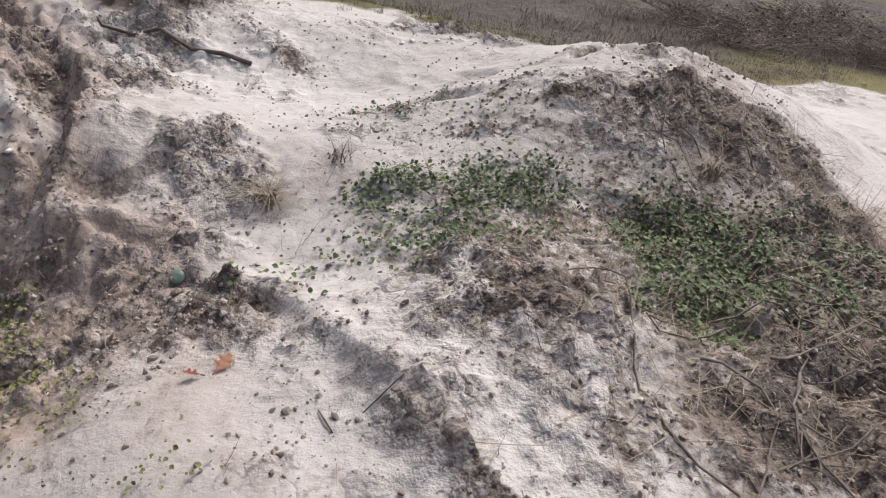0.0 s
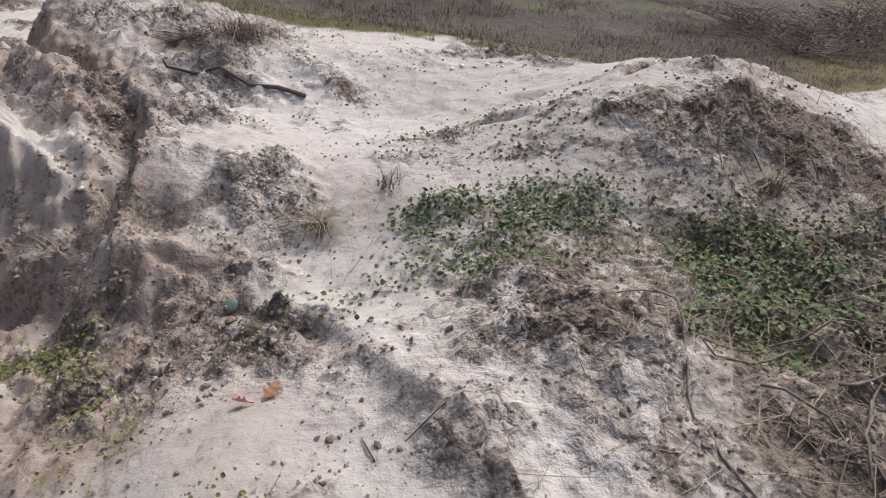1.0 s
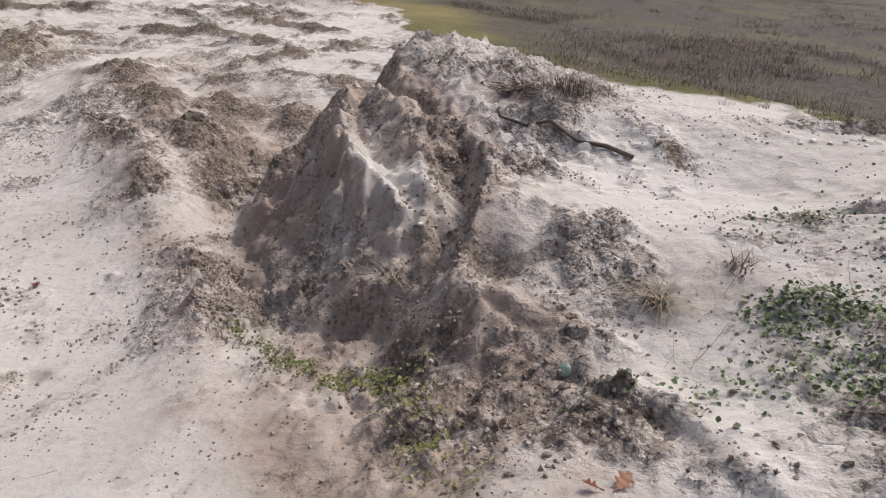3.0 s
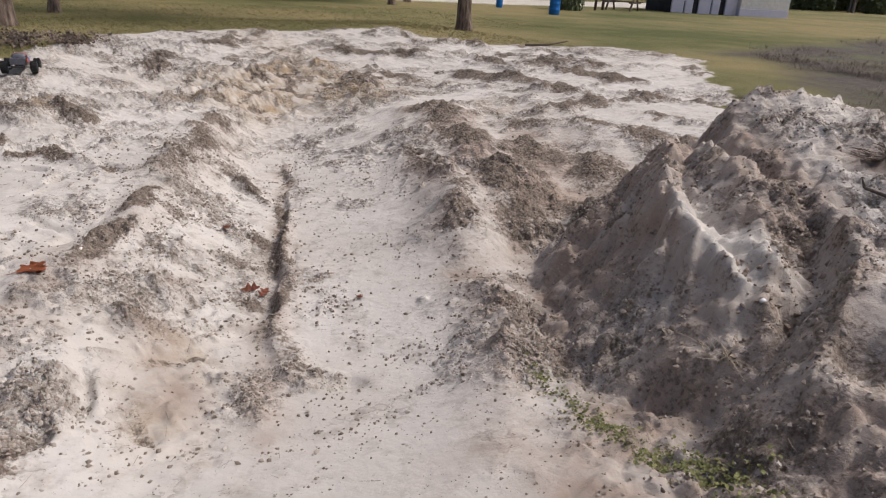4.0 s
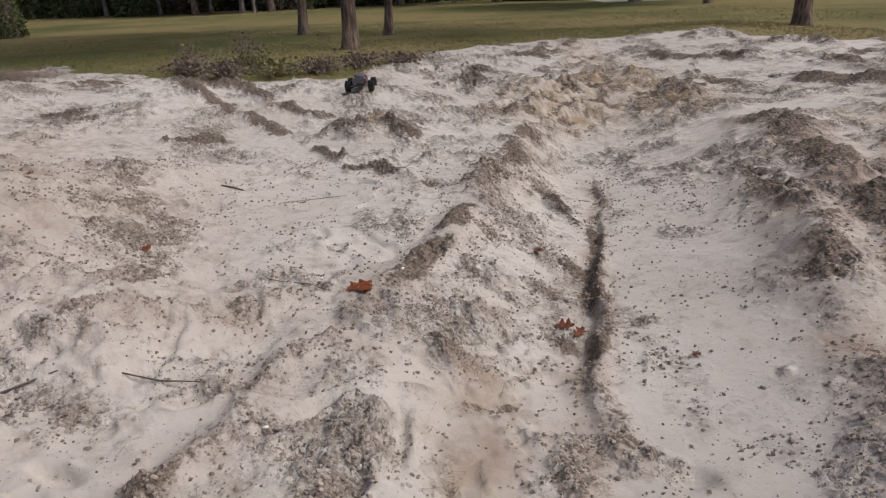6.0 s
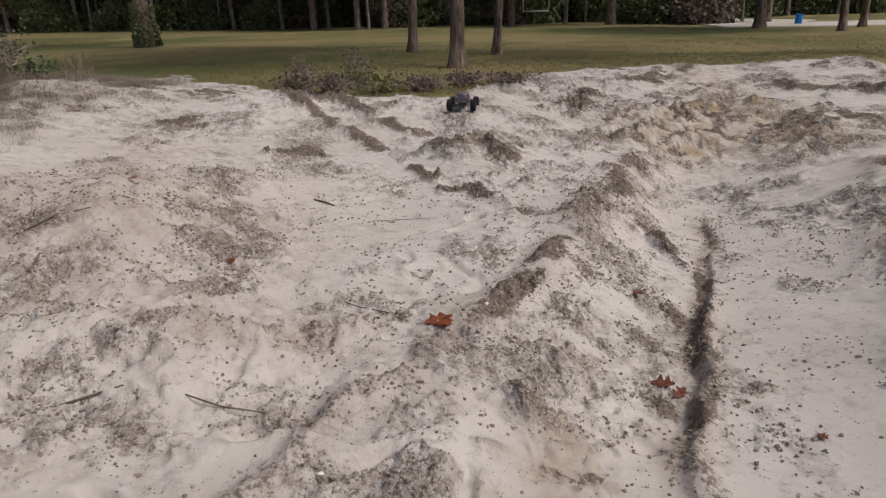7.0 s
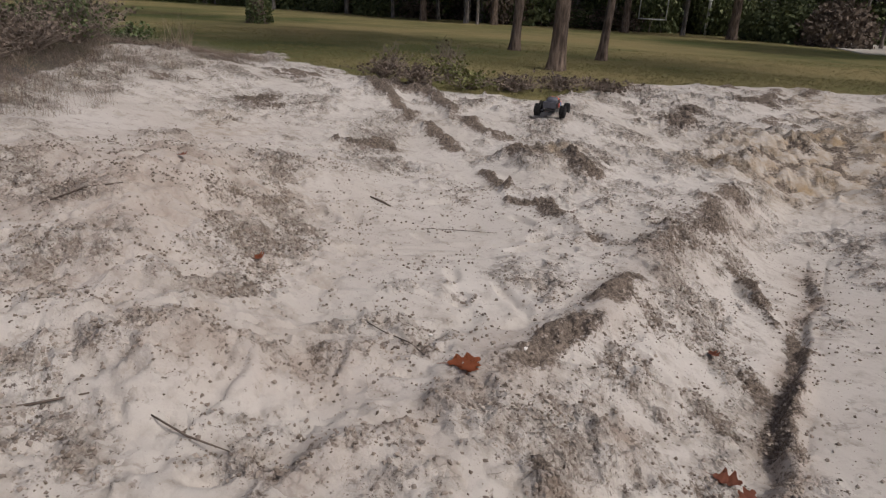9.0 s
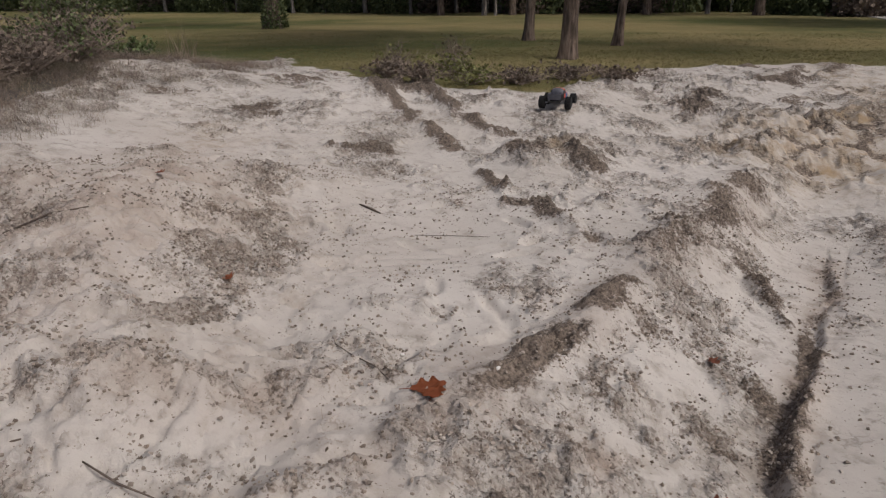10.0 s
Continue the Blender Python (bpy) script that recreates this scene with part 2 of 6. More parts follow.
SHELL = speckled("white_shell", (0.70, 0.67, 0.62), (0.82, 0.80, 0.77), 80, 0.5, 0.0005)



# ---- the shape of the ground ----
def hash2(ix, iy, seed):
    """A number from 0 to 1 for each lattice point."""
    n = (ix.astype(np.int64) * 374761393 + iy.astype(np.int64) * 668265263 + seed * 982451653) & 0x7FFFFFFF
    n = ((n ^ (n >> 13)) * 1274126177) & 0x7FFFFFFF
    n = n ^ (n >> 16)
    return (n & 0xFFFF) / 65535.0


def bumps(x, y, size, seed):
    """Smooth lattice noise from -1 to 1 with lumps of the given size."""
    u, v = x / size, y / size
    iu, iv = np.floor(u), np.floor(v)
    fu, fv = u - iu, v - iv
    fu, fv = fu * fu * fu * (fu * (fu * 6 - 15) + 10), fv * fv * fv * (fv * (fv * 6 - 15) + 10)
    a, b = hash2(iu, iv, seed), hash2(iu + 1, iv, seed)
    c, d = hash2(iu, iv + 1, seed), hash2(iu + 1, iv + 1, seed)
    return 2 * (a + (b - a) * fu + (c - a) * fv + (a - b - c + d) * fu * fv) - 1


def rough(x, y, size, seed, octaves=4, fall=0.55):
    """Noise at several scales."""
    total, gain, norm = 0, 1.0, 0.0
    for k in range(octaves):
        cs, sn = math.cos(0.7 * k + seed), math.sin(0.7 * k + seed)
        total = total + gain * bumps(cs * x - sn * y + 17.3 * k, sn * x + cs * y - 9.1 * k, size / 2.03 ** k, seed + k)
        norm += gain
        gain *= fall
    return total / norm


def step(a, b, v):
    """Smooth step from 0 at a to 1 at b."""
    t = np.clip((v - a) / (b - a), 0, 1)
    return t * t * (3 - 2 * t)


def along(x, y, line):
    """Distance to a line of (x, y, value) corners, which side (+1 left of its run), and its value there."""
    best = np.full(x.shape, 1e9)
    side, value = np.zeros(x.shape), np.zeros(x.shape)
    for (ax, ay, av), (bx, by, bv) in zip(line[:-1], line[1:]):
        dx, dy = bx - ax, by - ay
        t = np.clip(((x - ax) * dx + (y - ay) * dy) / (dx * dx + dy * dy), 0, 1)
        px, py = x - ax - t * dx, y - ay - t * dy
        d = np.hypot(px, py)
        near = d < best
        best = np.where(near, d, best)
        side = np.where(near, np.sign(dx * py - dy * px), side)
        value = np.where(near, av + t * (bv - av), value)
    return best, side, value


def ridge(x, y, line, width, sharp=2.0):
    """A bank (or, with negative values, a rut) along a line."""
    d, _, v = along(x, y, line)
    return v * np.exp(-(d / width) ** sharp)


def crest(x, y, line, left, right):
    """A ridge of absolute height that falls away straight at its own slope on either side."""
    d, s, v = along(x, y, line)
    ends = np.minimum(np.hypot(x - line[0][0], y - line[0][1]), np.hypot(x - line[-1][0], y - line[-1][1]))
    fall = np.where(s > 0, left, right)
    return v - (fall + (1.5 - fall) * step(0.10, 0.0, ends - d)) * d


def hump(x, y, cx, cy, rx, ry, turn, high, sharp=2.0):
    """A heap (or a hollow) with an oval foot."""
    c, s = math.cos(radians(turn)), math.sin(radians(turn))
    u, v = (x - cx) * c + (y - cy) * s, (y - cy) * c - (x - cx) * s
    return high * np.exp(-((u / rx) ** 2 + (v / ry) ** 2) ** (sharp / 2))


# the lines that the track's banks and ruts follow
MOUND_EDGE = [(0.9, 0.15, 0.45), (0.35, 0.68, 0.66), (-0.13, 1.14, 0.70), (-0.33, 1.33, 0.66), (-0.50, 1.54, 0.63), (-0.72, 1.67, 0.60), (-0.97, 1.80, 0.59), (-1.14, 1.85, 0.60), (-1.30, 1.90, 0.62),
              (-1.36, 2.10, 0.71), (-1.40, 2.24, 0.79), (-1.53, 2.50, 0.79), (-1.80, 2.80, 0.78), (-2.15, 3.02, 0.74), (-2.45, 3.20, 0.70), (-2.70, 3.48, 0.68), (-2.80, 3.85, 0.62), (-2.75, 4.4, 0.5), (-2.5, 5.0, 0.42), (-1.8, 6.0, 0.40)]
TRENCH = [(-1.9, 1.95, 0.0), (-2.3, 2.2, -0.05), (-2.9, 2.62, -0.10), (-3.5, 3.0, -0.05), (-4.3, 3.6, -0.02)]
# the bare spur at the mound's end, and the gully behind it
SPUR = [(-1.52, 2.00, 0.28), (-1.62, 2.12, 0.46), (-1.74, 2.24, 0.575), (-1.98, 2.37, 0.665), (-2.20, 2.48, 0.73), (-2.40, 2.66, 0.75), (-2.58, 2.92, 0.755), (-2.76, 3.18, 0.76), (-2.90, 3.45, 0.74)]
GULLY = [(-1.42, 1.95, 0.36), (-1.54, 2.10, 0.49), (-1.64, 2.24, 0.58), (-1.69, 2.34, 0.65), (-1.88, 2.58, 0.73), (-2.12, 2.82, 0.81), (-2.45, 3.05, 0.88)]
LANE_BANK = [(-1.9, 1.35, 0.03), (-2.3, 1.75, 0.09), (-2.64, 1.97, 0.15), (-3.2, 2.3, 0.09), (-3.84, 2.6, 0.16), (-4.6, 3.0, 0.08), (-5.6, 3.4, 0.06)]
DARK_BANK = [(-3.6, 3.0, 0.08), (-4.11, 3.27, 0.17), (-4.75, 3.52, 0.20), (-5.3, 3.85, 0.16), (-5.9, 4.1, 0.12), (-6.6, 4.5, 0.14), (-7.0, 4.5, 0.06)]
# smaller banks of dark soil: line of (x, y, height), width, how dark
SMALL_BANKS = (([(-10.8, -1.7, 0.10), (-10.0, -1.25, 0.10), (-9.31, -0.86, 0.12), (-8.65, -0.43, 0.14), (-8.31, -0.21, 0.12)], 0.11, 1.3),
               ([(-10.4, -0.74, 0.10), (-9.54, -0.39, 0.12), (-8.83, 0.24, 0.11)], 0.11, 1.3),
               ([(-7.62, 0.14, 0.10), (-7.52, 0.22, 0.13), (-7.2, 0.36, 0.10)], 0.06, 1.3),
               ([(-6.95, 0.42, 0.10), (-6.81, 0.62, 0.13), (-6.39, 0.87, 0.12), (-6.2, 0.98, 0.06)], 0.08, 1.3),
               ([(-4.22, 0.38, 0.06), (-4.39, 0.55, 0.08), (-4.62, 0.70, 0.11), (-4.94, 0.85, 0.12), (-5.25, 1.08, 0.12), (-5.50, 1.19, 0.07)], 0.10, 1.35),
               ([(-2.97, -0.40, 0.08), (-3.30, -0.17, 0.11), (-3.64, -0.03, 0.13), (-3.90, 0.20, 0.13), (-4.0, 0.30, 0.10)], 0.065, 1.0),
               ([(-4.0, 0.24, 0.08), (-3.94, 0.33, 0.10), (-3.83, 0.33, 0.06)], 0.035, 1.2),
               ([(-5.9, 1.40, 0.06), (-6.21, 1.53, 0.09), (-6.76, 1.85, 0.11), (-7.69, 2.36, 0.10)], 0.20, 0.75),
               ([(-6.29, 1.91, 0.08), (-6.0, 1.99, 0.10), (-5.66, 2.07, 0.06)], 0.045, 1.0),
               ([(-3.84, -1.12, 0.12), (-4.02, -0.6, 0.14), (-4.17, -0.36, 0.12), (-4.33, -0.08, 0.12), (-4.31, 0.12, 0.06)], 0.14, 0.30),
               ([(-2.93, 0.12, 0.05), (-2.74, 0.08, 0.04)], 0.05, 0.8), ([(-3.49, 1.22, 0.06), (-3.22, 1.19, 0.07), (-3.02, 1.14, 0.05)], 0.075, 0.75), ([(-2.95, 0.95, 0.05), (-2.71, 0.89, 0.05)], 0.05, 0.8),
               ([(-8.7, 6.2, 0.08), (-7.8, 6.4, 0.12), (-6.9, 6.5, 0.12), (-5.7, 6.05, 0.10)], 0.22, 1.1),
               ([(-8.6, 7.9, 0.10), (-8.0, 8.5, 0.10)], 0.25, 1.1), ([(-7.6, 7.5, 0.10), (-6.6, 7.6, 0.10)], 0.22, 1.1),
               ([(-5.6, 4.85, 0.10), (-5.2, 5.1, 0.14), (-4.6, 5.25, 0.14), (-4.0, 5.3, 0.1)], 0.20, 1.2),
               ([(-4.9, 4.3, 0.05), (-4.27, 4.44, 0.10), (-3.7, 4.2, 0.10)], 0.25, 1.1), ([(-5.8, 5.4, 0.10), (-5.9, 6.1, 0.06)], 0.2, 1.0),
               ([(-10.3, 2.3, 0.12), (-11.2, 2.6, 0.12)], 0.3, 1.0), ([(-9.6, 5.2, 0.10), (-8.8, 5.4, 0.10)], 0.2, 1.0), ([(-11.0, 5.4, 0.08), (-10.2, 6.6, 0.10)], 0.2, 1.0),
               ([(-8.02, 0.46, 0.07), (-7.88, 0.62, 0.06)], 0.14, 1.1), ([(-7.92, 0.95, 0.08), (-7.66, 1.10, 0.06)], 0.13, 1.1), ([(-7.9, -1.25, 0.06), (-8.1, -0.85, 0.08)], 0.13, 0.9))
RUT = [(-2.6, 0.90, 0.0), (-3.0, 1.05, 0.02), (-3.5, 1.25, 0.04), (-3.82, 1.40, 0.09), (-4.2, 1.60, 0.11), (-4.72, 1.78, 0.11), (-5.28, 2.09, 0.10), (-5.6, 2.20, 0.08), (-6.13, 2.47, 0.07), (-6.83, 2.70, 0.03)]
MID_BANK = [(-2.4, -0.9, 0.0), (-3.1, -0.35, 0.05), (-3.7, 0.12, 0.06), (-4.0, 0.34, 0.07), (-4.5, 0.5, 0.06), (-5.0, 0.86, 0.03), (-5.5, 1.18, 0.02), (-6.1, 1.5, 0.03), (-6.7, 1.85, 0.10),
            (-7.3, 2.2, 0.10), (-7.8, 2.4, 0.06)]


def ground_height(x, y, fine=True, cover=None):
    x, y = np.asarray(x, float), np.asarray(y, float)
    z = 0.27 * step(-2.9, -1.0, x) * step(3.5, 1.2, y)                      # towards the mound's foot
    back = step(1.0, 2.2, y)
    z = z + 0.36 * ((1 - back) * step(-7.6, -11.5, x) + back * step(-9.0, -13.0, x)) + 0.045                              # up to the lawn
    z = z + 0.42 * step(-1.8, -5.0, y) * step(-4.0, -6.0, x) * step(-12.5, -9.0, x)
    z = z + 0.20 * step(-0.4, -2.0, y) * step(-1.5, -3.5, x) * step(-12, -9.0, x)
    z = z + 0.30 * step(3.6, 6.0, y) * step(-8.5, -4.0, x) + 0.25 * step(4.0, 8.0, y) * step(-5.0, -8.0, x)
    far = np.maximum(step(-11.0, -16.0, x), np.maximum(step(6.0, 10.0, y), np.maximum(step(-5.0, -9.0, y), step(1.5, 5.0, x))))
    z = z * (1 - far) + 0.42 * far
    # the driven lane
    lane, s, v = along(x, y, [(-1.9, 0.8, -0.05), (-3.28, 1.25, -0.20), (-3.7, 1.45, -0.23), (-4.7, 1.9, -0.28), (-5.9, 2.4, -0.31), (-6.9, 2.85, -0.36), (-7.6, 3.15, -0.34), (-8.3, 3.45, -0.22)])
    wide = lane + 0.08 * rough(x, y, 0.7, 25, 2)
    z = z + v * np.where(s < 0, np.clip(1 - wide / 1.2, 0, 1) ** 0.9, 1 - step(0.35, 1.05, wide))
    z = z + ridge(x, y, [(-4.4, 0.45, 0.0), (-4.97, 0.58, -0.07), (-5.55, 1.1, -0.06), (-6.2, 1.3, 0.0)], 0.4)
    d, s, v = along(x, y, RUT)
    ragged = 0.05 * rough(x, y, 0.22, 5, 4)
    v = v * np.clip(0.8 + 0.9 * rough(x, y, 0.35, 23, 3), 0.35, 1.15)
    z = z + 0.5 * v * np.exp(-(d / 0.22) ** 2) * step(-0.03, 0.03, -s * d + ragged) - 0.55 * v * np.exp(-(d / 0.22) ** 2) * step(-0.03, 0.03, s * d - ragged)
    broken = np.clip(1.0 + 0.6 * rough(x, y, 0.55, 27, 3), 0.4, 1.3)
    wx, wy = x + 0.06 * rough(x, y, 0.4, 28, 3), y + 0.06 * rough(x, y, 0.4, 29, 3)
    z = z + 0.35 * ridge(wx, wy, MID_BANK, 0.28, 1.8) * broken
    z = z + ridge(wx, wy, LANE_BANK, 0.22, 1.6) * broken
    z = z + 0.9 * ridge(wx, wy, DARK_BANK, 0.30, 1.6) * broken
    z = z + ridge(x, y, TRENCH, 0.34, 2.4)
    z = z + hump(x, y, -0.42, 1.02, 0.8, 0.46, -42, 0.27)                 # soft sand under the near rim
    # the mound: a raised shelf behind its edge, with a crest
    d, s, edge = along(x, y, MOUND_EDGE)
    wob = 0.07 * rough(x, y, 0.5, 31, 3)
    slope = 0.62 - 0.36 * step(-0.7, -1.2, x) * step(3.05, 2.6, y) + 0.35 * step(2.9, 3.4, y) * step(-1.2, -2.0, x)
    inside = np.clip((-s * d + wob + slope - 0.02) / slope, 0, 1) ** 1.15 * step(-0.7, 0.55, y)
    shelf = edge + (0.74 - edge) * step(0.0, 0.6, np.where(s < 0, d, 0))
    shelf = shelf + hump(x, y, 0.42, 2.75, 0.75, 0.5, 20, 0.38) + 0.20 * step(2.7, 3.4, y) - 0.20 * step(-2.1, -2.9, x) * step(2.9, 3.5, y) + hump(x, y, -2.62, 3.72, 0.42, 0.36, -40, 0.27)
    shelf = shelf + hump(x, y, 0.0, 1.45, 0.35, 0.3, 0, 0.09) - hump(x, y, -0.75, 1.95, 0.3, 0.3, 0, 0.04) 
    shelf = shelf * (1 - step(3.9, 5.6, y + 0.25 * x)) + 0.36 * step(3.9, 5.6, y + 0.25 * x)
    shelf = shelf * (1 - step(1.0, 2.6, x)) + 0.5 * step(1.0, 2.6, x)
    z = z + (np.maximum(shelf, z) - z) * inside
    z = z + 0.030 * step(-0.2, 0.5, y) * np.exp(-d / 0.16) * step(-0.012, 0.012, -s * d + 0.06 * rough(x, y, 0.25, 35, 4) + 0.03 * rough(x, y, 0.06, 45, 2)) * step(-1.2, -0.8, x) * step(0.6, 0.2, x)   # crusted lip
    front = edge - 0.032 - 0.20 * d + 0.015 * rough(x, y, 0.5, 37, 2)
    z = z + np.maximum(0, front - z) * (s > 0) * step(-1.05, -0.6, x) * step(1.6, 0.6, d) * step(-0.7, 0.55, y)
    lumpy = 0.10 * rough(x, y, 0.35, 39, 4) + 0.05 * np.abs(rough(x, y, 0.14, 43, 3))
    z = np.maximum(z, crest(x, y, GULLY, 0.9, 0.35) + 0.4 * lumpy)
    ledge = np.abs(rough(x, y, 0.24, 46, 4, 0.6))
    z = np.maximum(z, crest(x + 0.4 * lumpy, y - 0.12 * ledge, SPUR, 1.3 + 1.0 * step(-3.0, -2.5, x), 0.6) + (0.9 * lumpy + 0.10 * (0.2 - ledge)) * step(0.02, 0.14, along(x, y, SPUR)[0]))
    z = z + hump(x, y, -1.24, 2.02, 0.09, 0.07, -30, -0.10)                    # hole under the edge
    # heaps left of the track
    z = z + hump(x, y, -5.7, -1.6, 0.95, 0.5, 20, 0.17, 3.2) + hump(x, y, -5.9, -2.8, 0.8, 0.9, 0, 0.10, 3.0) + hump(x, y, -5.2, -2.4, 0.6, 0.6, 0, 0.16) + hump(x, y, -4.5, -1.35, 0.6, 0.4, 30, 0.14)
    z = z + hump(x, y, -4.05, -0.75, 0.5, 0.28, 10, 0.12) + hump(x, y, -6.8, -1.05, 0.5, 0.4, 0, 0.10)
    z = z + hump(x, y, -6.1, 0.1, 0.9, 0.6, 20, -0.07)                      # bowl
    for line, width, _ in SMALL_BANKS:
        z = z + 0.38 * ridge(wx, wy, line, width, 1.7) * broken
    z = z + hump(x, y, -9.8, 3.0, 0.6, 0.6, 15, 0.12) + hump(x, y, -9.8, 4.2, 0.6, 0.7, -10, 0.14) + hump(x, y, -9.0, 4.9, 0.6, 0.45, 20, 0.10) + hump(x, y, -8.0, 0.8, 0.5, 0.4, 0, 0.18)
    if fine:
        z = z + ground_relief(x, y, ground_cover(x, y) if cover is None else cover)
    return z


SAND_EDGE = [(-13.9, -4.3), (-11.3, -2.0), (-10.6, -0.7), (-10.4, 0.8), (-12.6, 2.0), (-13.2, 3.8), (-12.5, 6.3), (-10.4, 8.7), (-9.6, 10.8), (-8.0, 11.2), (-6.2, 9.0),
             (-4.1, 6.2), (-2.4, 4.35), (-0.6, 3.95), (0.5, 3.35), (1.6, 4.1), (1.9, 5.9), (3.2, 6.8), (4.9, 6.2), (4.8, 4.5), (4.5, -4.0), (-3.0, -5.2), (-6.3, -4.0), (-7.7, -4.3), (-8.8, -4.2), (-10.3, -4.3), (-12.4, -4.7)]


def inside_of(x, y, corners):
    """Distance to a closed outline, positive inside it."""
    ring = [(a, b, 0.0) for a, b in corners]
    d, _, _ = along(x, y, ring + ring[:1])
    odd = np.zeros(x.shape, bool)
    for (ax, ay, _), (bx, by, _) in zip(ring, ring[1:] + ring[:1]):
        crosses = (ay > y) != (by > y)
        odd ^= crosses & (x < (bx - ax) * (y - ay) / ((by - ay) if by != ay else 1e-9) + ax)
    return np.where(odd, d, -d)


